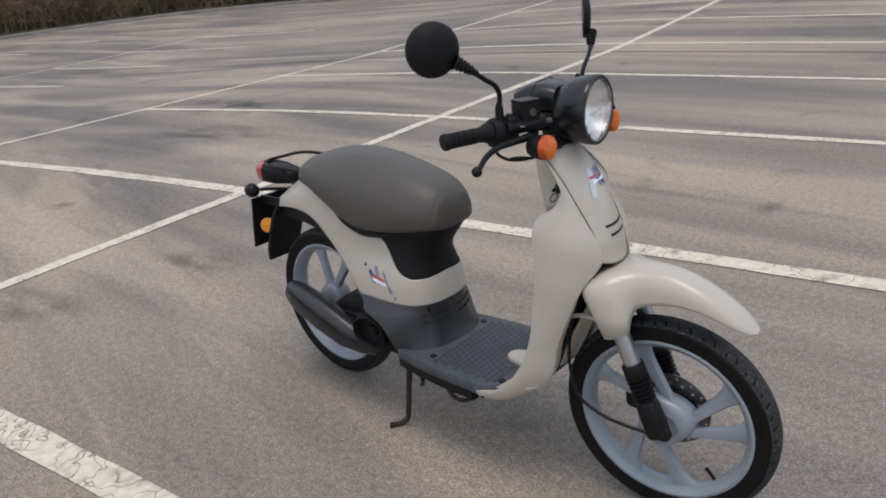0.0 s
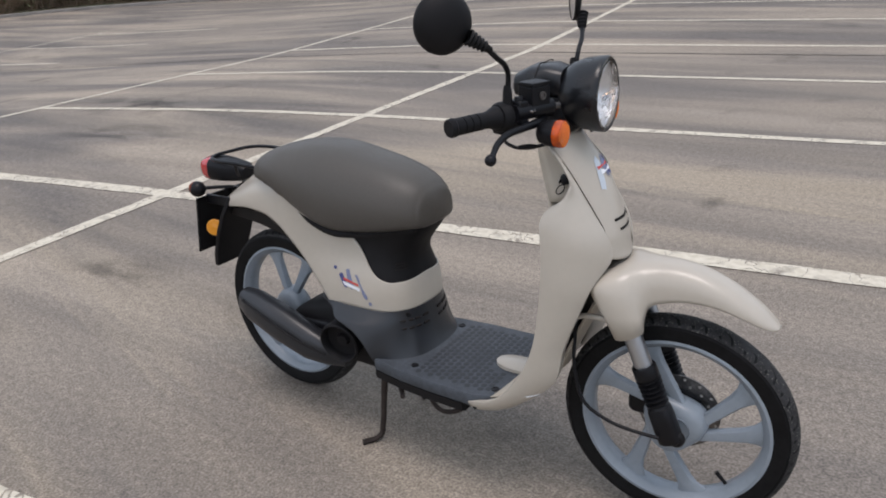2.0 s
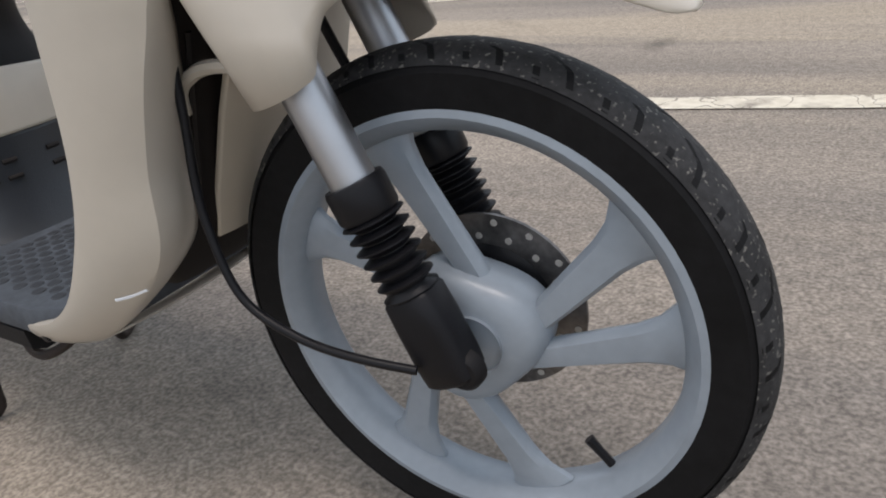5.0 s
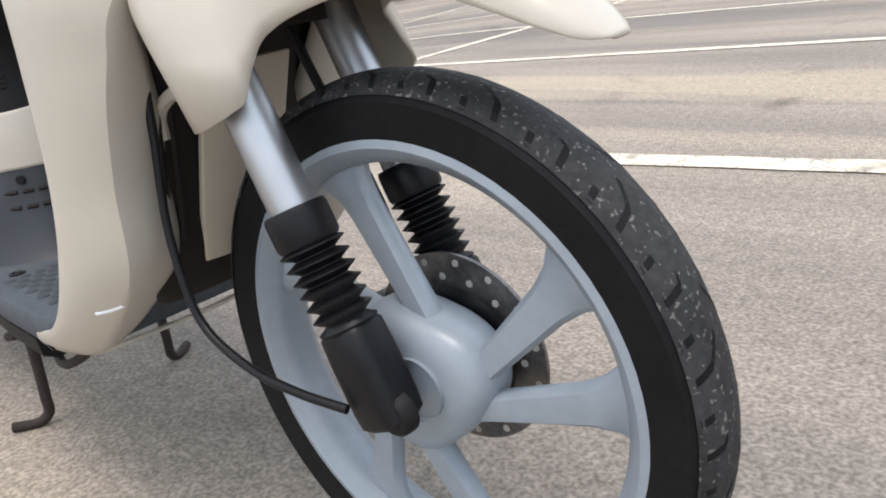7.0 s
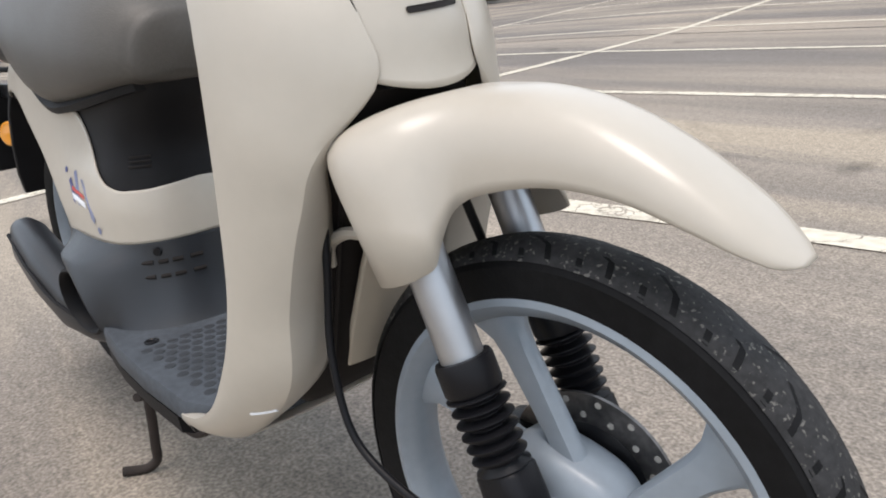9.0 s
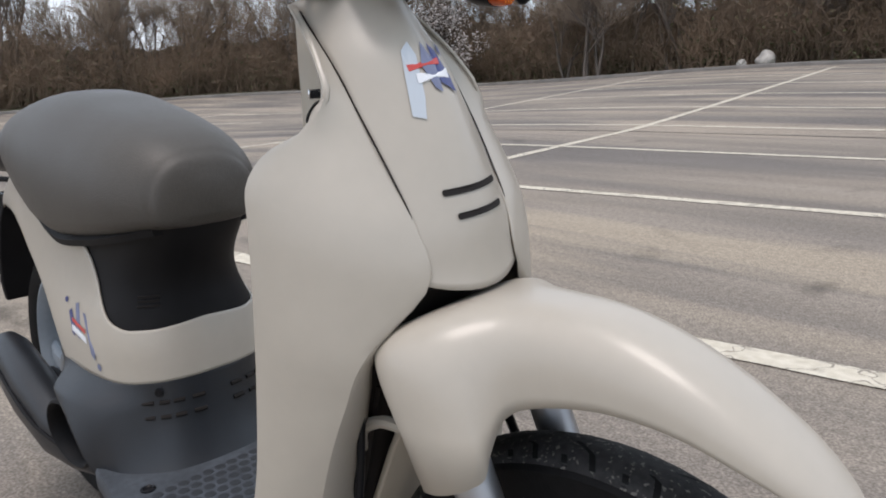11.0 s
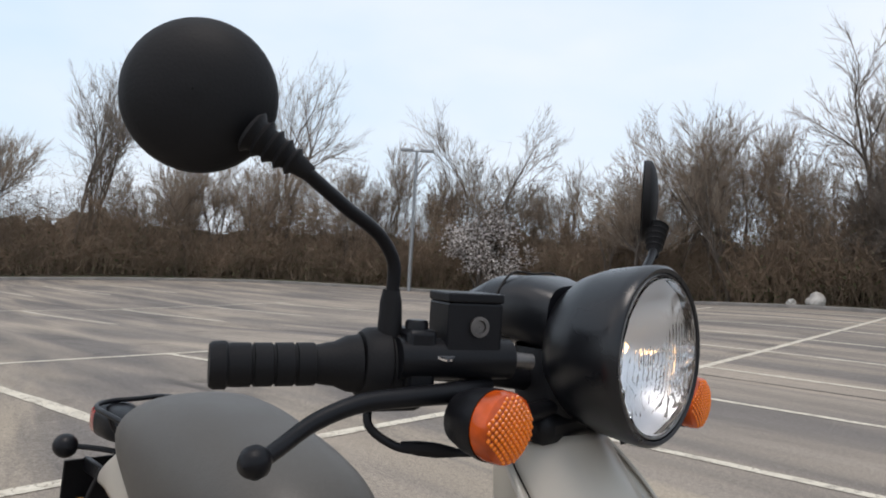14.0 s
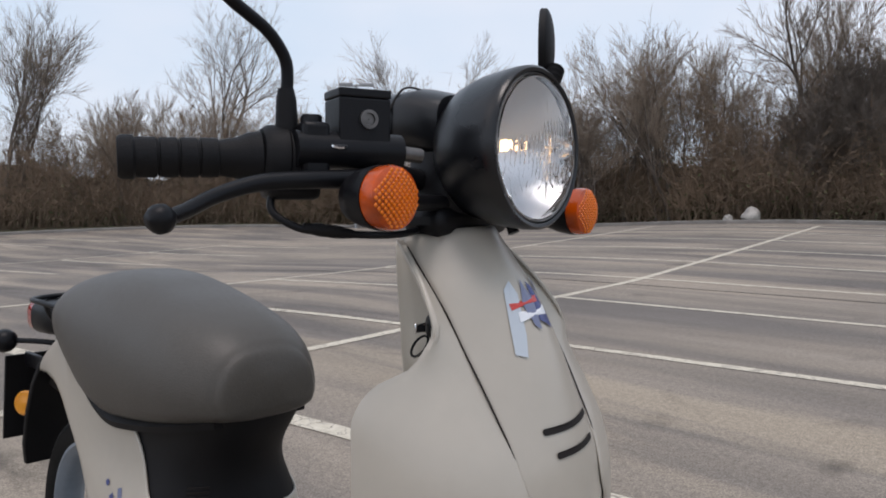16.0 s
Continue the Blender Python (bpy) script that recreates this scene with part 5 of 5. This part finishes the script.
def build_stand():
    st = part("centre_stand", tube([(-0.80, -0.125, 0.232), (-0.80, 0.125, 0.232)], 0.012, 10, 1), BLACK_MATT, scooter, "rusty steel centre stand, lowered")
    for s in (-1, 1):
        part("leg", tube([(-0.80, 0.098 * s, 0.235), (-0.808, 0.104 * s, 0.14), (-0.818, 0.108 * s, 0.05), (-0.824, 0.11 * s, 0.02), (-0.832, 0.12 * s, 0.0095), (-0.856, 0.158 * s, 0.0095)], [0.010, 0.0095, 0.0085, 0.0085, 0.0085, 0.0085], 10, 6), RUST, st, "rusty bent stand leg")
    part("foot_bar", tube([(-0.76, -0.10, 0.235), (-0.72, -0.13, 0.2), (-0.70, -0.155, 0.21)], 0.007, 8, 4), RUST, st)
    part("kick_hook", tube([(-0.655, -0.1, 0.235), (-0.63, -0.12, 0.202), (-0.60, -0.13, 0.188), (-0.55, -0.13, 0.197), (-0.525, -0.115, 0.215), (-0.53, -0.1, 0.238)], 0.0065, 8, 5), RUST, st)
    for x0, x1 in ((-0.72, -0.66), (-0.63, -0.57)):
        part("lug", box(x0, x1, -0.13, -0.1, 0.218, 0.236), BLACK_MATT, st, bevel=0.004)


build_stand()


# ---- steering head, handlebar, lamps
BAR = [(-0.424, -0.305, 1.006), (-0.395, -0.25, 1.008), (-0.36, -0.185, 1.008), (-0.33, -0.10, 1.0), (-0.318, -0.04, 0.992), (-0.317, 0.0, 0.99)]
BAR = BAR + [(x, -y, z) for x, y, z in reversed(BAR[:-1])]


def build_bar():
    neck = part("steering_head", loft([oval(x, 0, z, a, b, 3, 24, "xy") for z, x, a, b in ((0.86, -0.31, 0.018, 0.03), (0.905, -0.318, 0.024, 0.045), (0.935, -0.318, 0.028, 0.05), (0.958, -0.308, 0.032, 0.05), (0.99, -0.312, 0.035, 0.05), (1.01, -0.318, 0.03, 0.045))]), BLACK, scooter, "black steering head cover")
    bar = part("handlebar", tube(BAR, 0.011, 14, 6), BLACK, scooter, "black handlebar")
    for s in (-1, 1):
        def at(y):
            p = spline([(0.0, -0.317, 0.99), (0.04, -0.318, 0.992), (0.1, -0.33, 1.0), (0.185, -0.36, 1.008), (0.25, -0.395, 1.008), (0.305, -0.424, 1.006)], y)[0]
            return Vector((p[0], s * y, p[1]))
        a, b = at(0.308), at(0.205)
        axis = (b - a)
        L = axis.length
        prof = [(0, 0.001), (0.0, 0.0165), (0.003, 0.0185), (0.012, 0.0188), (0.014, 0.0168)]
        for k in range(4):
            h = 0.017 + k * 0.0165
            prof += [(h, 0.0172), (h + 0.0135, 0.0172), (h + 0.0142, 0.0156), (h + 0.016, 0.0156)]
        prof += [(0.09, 0.0172), (L - 0.02, 0.018), (L - 0.01, 0.0225), (L, 0.024), (L, 0.012)]
        part("grip", lathe(prof, a, axis, 28), BLACK_MATT, bar, "ribbed black rubber grip", sharp=35)
        sw0, sw1 = at(0.203), at(0.155)
        ax = (sw1 - sw0).normalized()
        part("switch_housing", lathe([(-0.004, 0.01), (-0.002, 0.026), (0.003, 0.0298), (0.018, 0.031), (0.02, 0.0292), (0.024, 0.031), (0.04, 0.0295), (0.05, 0.024), (0.051, 0.01)], sw0, ax, 26), BLACK_MATT, bar, "black switch housing", sharp=35)
        part("switch_body", moved(box(-0.024, 0.02, -0.024, 0.024, -0.036, 0.02), pose(*at(0.18), 0, 0, math.degrees(math.atan2(ax.y, ax.x)) - 90)), BLACK, bar, bevel=0.007)
        sx = 0.135
        m = pose(*(at(sx) + Vector((0.02, 0, 0.006))), 0, 0, math.degrees(math.atan2(ax.y, ax.x)) - (90 if s < 0 else -90))
        if s < 0:
            mc = part("master_cylinder", moved(box(-0.02, 0.022, -0.023, 0.026, 0.004, 0.053), m), BLACK, bar, "black brake fluid reservoir", smooth=False, bevel=0.002)
            part("lid", moved(box(-0.0205, 0.0225, -0.0235, 0.0265, 0.0532, 0.061), m), BLACK, mc, smooth=False, bevel=0.0015)
            part("cylinder", moved(tube([(0.008, -0.06, 0.006), (0.008, 0.04, 0.006)], 0.017, 16, 1), m), BLACK, mc)
            part("clamp", moved(box(-0.02, 0.02, -0.055, -0.03, -0.018, 0.03), m), BLACK, mc, bevel=0.004)
            part("hinge_post", moved(lathe([(0.026, 0.0095), (0.035, 0.0095), (0.037, 0.008), (0.037, 0.0005)], (0.004, -0.043, 0), (0, 0, 1), 16), m), BLACK, mc)
            part("sight_glass", moved(lathe([(0, 0.0085), (0.003, 0.0085), (0.003, 0.0055), (0.001, 0.005), (0.001, 0.0005)], (0.022, 0.004, 0.034), (1, 0, 0), 20), m), STEEL, mc, "round brake fluid sight glass")
            part("pivot_bolt", moved(lathe([(0, 0.0085), (0.0015, 0.008), (0.0015, 0.0005)], (0.021, -0.024, 0.0105), (0.55, 0, 1), 18), m), CHROME, mc, "bright lever pivot bolt")
            part("banjo", moved(tube([(0.01, 0.04, 0.006), (0.01, 0.062, 0.004)], 0.007, 10, 1), m), STEEL, mc)
        pts = [(-0.305, 0.118, 0.994), (-0.306, 0.15, 0.991), (-0.317, 0.195, 0.989), (-0.331, 0.238, 0.985), (-0.336, 0.275, 0.974), (-0.331, 0.306, 0.962), (-0.325, 0.325, 0.957)]
        lever = part("brake_lever", tube([(x, s * y, z) for x, y, z in pts], [0.0085, 0.009, 0.0082, 0.0075, 0.0068, 0.0062, 0.006], 12, 6), BLACK, bar, "black brake lever with a ball end")
        part("ball_end", lathe([(-0.0115, 0.0005), (-0.009, 0.0075), (-0.003, 0.0112), (0.003, 0.0112), (0.009, 0.0075), (0.0115, 0.0005)], (-0.326, s * 0.328, 0.957), (0.3, s, -0.1), 20), BLACK, lever)
        # mirror on its cranked stalk
        stalk = part("mirror_stalk", tube([(-0.354, s * 0.187, 1.03), (-0.352, s * 0.189, 1.06), (-0.349, s * 0.193, 1.095), (-0.348, s * 0.204, 1.108), (-0.346, s * 0.25, 1.133), (-0.345, s * 0.296, 1.158)] if s < 0 else [(-0.352, 0.19, 1.03), (-0.35, 0.2, 1.06), (-0.35, 0.215, 1.085), (-0.355, 0.25, 1.105), (-0.37, 0.296, 1.128)], 0.0055, 12, 6), BLACK, bar, "cranked black mirror stalk")
        part("boot", lathe([(-0.012, 0.012), (0.0, 0.0105), (0.03, 0.009), (0.04, 0.007)], (-0.354, s * 0.187, 1.03), (0.03, 0.05 * s, 1), 16), BLACK_MATT, stalk)
        c = Vector((-0.401, -0.344, 1.204)) if s < 0 else Vector((-0.40, 0.338, 1.196))
        n = Vector((0.78, -0.62, -0.04)).normalized() if s < 0 else Vector((0.878, 0.478, 0.0)).normalized()
        k = 1.0 if s < 0 else 0.45
        head = part("mirror_head", lathe([(0.022 * k, 0.0005), (0.021 * k, 0.016), (0.017 * k, 0.032), (0.009 * k, 0.046), (0.0, 0.0537), (-0.006 * k, 0.0558), (-0.010, 0.0558), (-0.012, 0.054)], c, n, 44), BLACK_MATT, bar, "round black mirror seen from behind")
        part("mirror_glass", lathe([(-0.0105, 0.052), (-0.0105, 0.0005)], c, n, 40), CHROME, head, "silvered mirror glass")
        e = Vector((-0.345, s * 0.296, 1.158)) if s < 0 else Vector((-0.37, 0.296, 1.128))
        d = (c + n * 0.012 - e)
        rub = []
        for k in range(5):
            h = d.length * 0.1 * k
            rub += [(h, 0.008 + 0.0012 * k), (h + 0.003, 0.0115 + 0.0012 * k), (h + 0.006, 0.0085 + 0.0012 * k)]
        part("joint_boot", lathe([(-0.012, 0.006)] + rub, e, d, 16), BLACK_MATT, head, "ribbed rubber mirror joint")
    part("throttle_cable", tube([(-0.362, -0.195, 0.985), (-0.352, -0.206, 0.962), (-0.335, -0.196, 0.949), (-0.315, -0.165, 0.943), (-0.298, -0.115, 0.94), (-0.305, -0.07, 0.942), (-0.325, -0.04, 0.945)], 0.0036, 10, 8), BLACK, scooter, "black throttle cable")
    part("cable_adjuster", tube([(-0.33, -0.19, 0.9475), (-0.308, -0.15, 0.9415)], [0.004, 0.006, 0.006, 0.004], 12, 6), BLACK_MATT, scooter)
    pod = part("speedometer", loft([oval(x, 0, z, w, h, 3.2, 26, "yz") for x, z, w, h in ((-0.415, 1.03, 0.03, 0.012), (-0.405, 1.034, 0.048, 0.026), (-0.37, 1.042, 0.056, 0.034), (-0.33, 1.044, 0.056, 0.034), (-0.30, 1.036, 0.046, 0.034))]), BLACK_GLOSS, scooter, "black speedometer pod behind the headlight")
    part("seam", tube([(-0.355, -0.0575, 1.02), (-0.352, -0.0565, 1.055), (-0.35, -0.04, 1.0765), (-0.35, 0.0, 1.0785), (-0.35, 0.04, 1.0765), (-0.352, 0.0565, 1.055)], 0.0012, 6, 6), DARK, pod)


build_bar()


def build_headlight():
    c = Vector((-0.216, 0.004, 1.014))
    n = Vector((1, -0.0, 0.02)).normalized()
    shell = part("headlight", lathe([(-0.1, 0.0005), (-0.099, 0.02), (-0.094, 0.04), (-0.083, 0.056), (-0.066, 0.068), (-0.042, 0.0755), (-0.01, 0.0795), (0.002, 0.0795), (0.005, 0.077), (0.004, 0.0735), (-0.004, 0.072)], c, n, 56), BLACK_GLOSS, scooter, "round black headlight shell", sharp=45)
    part("bezel", lathe([(-0.004, 0.0725), (0.003, 0.0725), (0.004, 0.0715), (0.003, 0.0700), (-0.004, 0.0700)], c, n, 56), STEEL, shell, "thin steel headlight rim")
    part("reflector_bowl", lathe([(-0.072, 0.008), (-0.068, 0.018), (-0.058, 0.032), (-0.04, 0.049), (-0.02, 0.061), (-0.005, 0.069)], c, n, 48), BOWL, shell, "silvered reflector bowl")
    # fluted front glass
    rows, cols = 25, 61
    verts = []
    for i in range(rows):
        q = i / (rows - 1)
        for j in range(cols):
            a = 2 * math.pi * j / (cols - 1)
            r = 0.0698 * q
            y, z = r * math.cos(a), r * math.sin(a)
            flute = 0.0019 * math.cos(y * 2 * math.pi / 0.0062) * (1 if z < 0.012 else 0.35) * (1 if q < 0.96 else 0)
            verts.append(c + n * (0.004 + 0.011 * (1 - q * q) + flute) + Vector((0, y, z)))
    lens = part("lens", (verts, grid_faces(rows, cols)), GLASS, shell, "fluted clear headlight glass, lit", solid=0.002, sharp=80)
    lens.visible_shadow = False
    part("bulb", lathe([(-0.012, 0.0005), (-0.01, 0.005), (0.006, 0.006), (0.012, 0.0005)], c + Vector((-0.04, 0, 0.004)), n, 14), BULB, shell, "glowing warm bulb")
    part("adjuster", tube([(-0.25, 0.014, 0.94), (-0.246, 0.014, 0.93)], 0.006, 10, 1), BLACK, shell)
    for s in (-1, 1):
        part("lamp_bracket", tube([(-0.30, 0.035 * s, 0.95), (-0.285, 0.014 + 0.05 * s, 0.985), (-0.28, 0.014 + 0.066 * s, 1.01)], 0.01, 10, 4), BLACK, shell)
    part("lamp_mount", box(-0.335, -0.283, -0.06, 0.065, 0.926, 0.958), BLACK, shell, bevel=0.012)


build_headlight()


def build_indicator(x, y, z, n, label):
    c, n = Vector((x, y, z)), Vector(n).normalized()
    cup = part("indicator", lathe([(-0.048, 0.0005), (-0.047, 0.012), (-0.04, 0.021), (-0.026, 0.0255), (-0.010, 0.028), (-0.006, 0.028), (-0.006, 0.026)], c, n, 36), BLACK, scooter, label)
    lens = part("lens", lathe([(-0.006, 0.027), (0.003, 0.0277), (0.0085, 0.0265), (0.0112, 0.0225), (0.0132, 0.012), (0.0138, 0.0005)], c, n, 36), ORANGE, cup, "orange prism lens")
    # prism knobs over the lens, in a lighter orange that paints glints
    e1 = n.orthogonal().normalized()
    e2 = n.cross(e1)
    v, f = loft([oval(0, 0, h, 0.0018 * k, 0.0018 * k, 5, 8, "xy") for h, k in ((0, 1), (0.0007, 0.8), (0.0012, 0.3))])
    me = bpy.data.meshes.new("prism")
    turn = Matrix((e1, e2, n)).transposed()
    me.from_pydata([turn @ Vector(p) for p in v], [], f)
    me.materials.append(PRISM_GLINT)
    for i in range(-6, 7):
        for j in range(-6, 7):
            a, b = i * 0.0041, j * 0.0041
            r = math.hypot(a, b)
            if r > 0.0245:
                continue
            ob = new("prism", me)
            hang(ob, lens)
            h = 0.0136 - 0.0045 * (r / 0.026) ** 3.2
            ob.location = c + e1 * a + e2 * b + n * h
    return cup


build_indicator(-0.256, -0.163, 0.964, (1, -0.08, 0.0), "black front indicator with an orange lens")
build_indicator(-0.255, 0.17, 0.951, (1, 0.04, 0.0), "black front indicator with an orange lens")
for s, z in ((-1, 0.964), (1, 0.951)):
    part("indicator_stalk", tube([(-0.285, 0.14 * s, z), (-0.29, 0.08 * s, z - 0.004), (-0.295, 0.03 * s, 0.96)], 0.008, 10, 4), BLACK, scooter)


def build_body_sticker():
    """Plain coloured shapes of the sticker on both side panels."""
    def patch(out, lift):
        v = []
        for q in (1.0, 0.02):
            cu, cz = sum(p[0] for p in out) / len(out), sum(p[1] for p in out) / len(out)
            v += [body_point(0.588 + (cu + 0.006 - 0.588) * 1.45 + (u - cu) * q * 1.45, cz + (z - cz) * q, lift) for u, z in out]
        n = len(out)
        return v, [(i, (i + 1) % n, n + (i + 1) % n, n + i) for i in range(n)] + [tuple(n + i for i in range(n))]
    dots = [([(0.543 + 0.0045 * math.cos(a), 0.544 + 0.005 * math.sin(a)) for a in [k * 0.6283 for k in range(10)]], NAVY_MARK), ([(0.637 + 0.005 * math.cos(a), 0.461 + 0.006 * math.sin(a)) for a in [k * 0.6283 for k in range(10)]], STEEL_MARK)]
    shapes = dots + [([(0.553, 0.528), (0.561, 0.535), (0.577, 0.506), (0.574, 0.494), (0.566, 0.498)], NAVY_MARK), ([(0.571, 0.544), (0.58, 0.548), (0.594, 0.505), (0.588, 0.492), (0.579, 0.505)], STEEL_MARK),
              ([(0.596, 0.536), (0.604, 0.536), (0.632, 0.478), (0.628, 0.47), (0.62, 0.478)], STEEL_MARK), ([(0.566, 0.522), (0.607, 0.512), (0.608, 0.506), (0.566, 0.516)], RED_MARK), ([(0.564, 0.512), (0.61, 0.502), (0.612, 0.492), (0.568, 0.502)], WHITE_MARK)]
    for k, (out, mat) in enumerate(shapes):
        g = patch(out, 0.0012 + 0.0005 * (mat in (RED_MARK, WHITE_MARK)))
        part("sticker", g, mat, scooter, mat.name, smooth=False)
        part("sticker", mirrored(g), mat, scooter, mat.name, smooth=False)


build_body_sticker()


# the bars and front wheel are turned a little to the left; the tail sits slightly low and aside of the shield's axis
STEER_WHEEL = Matrix.Translation((-0.273, -0.0085, 0.0)) @ Matrix.Rotation(radians(3.9), 4, "Z") @ Matrix.Translation((0.25, 0, 0))
STEER_BAR = Matrix.Translation((-0.3, 0, -0.001)) @ Matrix.Rotation(radians(3.9), 4, "Z") @ Matrix.Translation((0.3, 0, 0))
BAR_LOW = Matrix.Translation((-0.003, 0, -0.01))
REAR = Matrix.Translation((-0.187, 0, 0.385)) @ Matrix.Rotation(radians(-1.76), 4, "Z") @ Matrix.Rotation(radians(-0.75), 4, "Y") @ Matrix.Translation((0.17, 0, -0.4))
TURNED = {
    "front_wheel": STEER_WHEEL, "fork_leg": STEER_WHEEL, "front_fender": STEER_WHEEL, "fender_bracket": STEER_WHEEL, "brake_caliper": STEER_WHEEL,
    "handlebar": BAR_LOW @ STEER_BAR, "throttle_cable": BAR_LOW @ STEER_BAR, "cable_adjuster": BAR_LOW @ STEER_BAR, "speedometer": STEER_BAR, "headlight": STEER_BAR, "indicator": STEER_BAR, "indicator_stalk": STEER_BAR,
    "rear_wheel": REAR, "side_panel": REAR, "seat_box": REAR, "lower_cover": REAR, "inlet": REAR, "engine": REAR, "wheel_well": REAR, "seat": REAR, "rear_light": REAR, "rear_lens": REAR, "grab_rail": REAR,
    "rear_indicator": REAR, "rear_mudguard": REAR, "plate_holder": REAR, "silencer": REAR, "swing_arm": REAR, "shock_absorber": REAR, "sticker": REAR}
for ob in scooter.children:
    turn = TURNED.get(ob.name.split(".")[0])
    if turn:
        ob.matrix_basis = turn @ ob.matrix_basis


# ---------------------------------------------------------------- the helmet
def build_helmet():
    x, y = 0.672, 2.225
    hm = new("helmet")
    hm.location = (x, y, 0.0)
    bpy.context.view_layer.update()
    tagged(hm, "black and silver grey full face motorcycle helmet on the asphalt", "helmet")
    face = radians(230)
    m = Matrix.Translation((x, y, 0.0)) @ Matrix.Rotation(face, 4, "Z")

    def skin(fx, fz, grow=1.0):
        """A point of the shell: fx turns round (0 at the face), fz climbs from rim to crown."""
        lat = radians(-42 + 132 * fz)
        r = math.cos(lat)
        a, b, h = 0.132, 0.122, 0.142
        px, py, pz = a * r * math.cos(fx), b * r * math.sin(fx), h * math.sin(lat)
        jut = 0.035 * max(0.0, math.cos(fx)) ** 2 * max(0.0, 0.32 - fz) / 0.32
        return m @ Vector(((px + jut * 1.0) * grow, py * grow, (pz) * grow + 0.118))

    def sheet(f0, f1, z0, z1, grow, n=28, k=16):
        v = []
        for i in range(k):
            for j in range(n):
                fx = f0 + (f1 - f0) * j / (n - 1)
                a, b = (z0(fx), z1(fx)) if callable(z0) else (z0, z1)
                v.append(skin(fx, a + (b - a) * i / (k - 1), grow))
        return v, grid_faces(k, n)

    part("shell", sheet(-math.pi, math.pi, 0.0, 1.0, 1.0, 60, 26), HELMET_BLACK, hm, "glossy black helmet shell", solid=0.004)
    part("visor", sheet(-1.45, 1.45, lambda f: 0.30 + 0.05 * abs(f), lambda f: 0.56 - 0.08 * f * f, 1.012, 34, 12), GLASS_GREY, hm, "dark tinted closed visor", solid=0.003)
    part("crown_panel", sheet(-1.25, 1.25, lambda f: 0.585 - 0.06 * f * f, lambda f: 0.93 - 0.05 * abs(f), 1.006, 34, 12), HELMET_GREY, hm, "silver grey painted crown", solid=0.002)
    part("crown_panel", sheet(1.5, 2.7, lambda f: 0.52, lambda f: 0.85, 1.005, 20, 10), HELMET_GREY, hm, solid=0.002)
    part("mouth_vent", sheet(-0.3, 0.3, lambda f: 0.1, lambda f: 0.19, 1.01, 12, 6), BLACK_MATT, hm, "black chin vent", solid=0.004)
    part("trim", tube([skin(a, 0.0, 1.0) for a in np.linspace(-math.pi, math.pi, 30)], 0.006, 8, 1), BLACK_MATT, hm, "rubber edge trim")
    for s in (-1, 1):
        part("visor_pivot", lathe([(0, 0.018), (0.005, 0.016), (0.006, 0.0005)], skin(1.42 * s, 0.44, 1.01), (m.to_3x3() @ Vector((0.15, s, 0))), 18), BLACK, hm)


build_helmet()
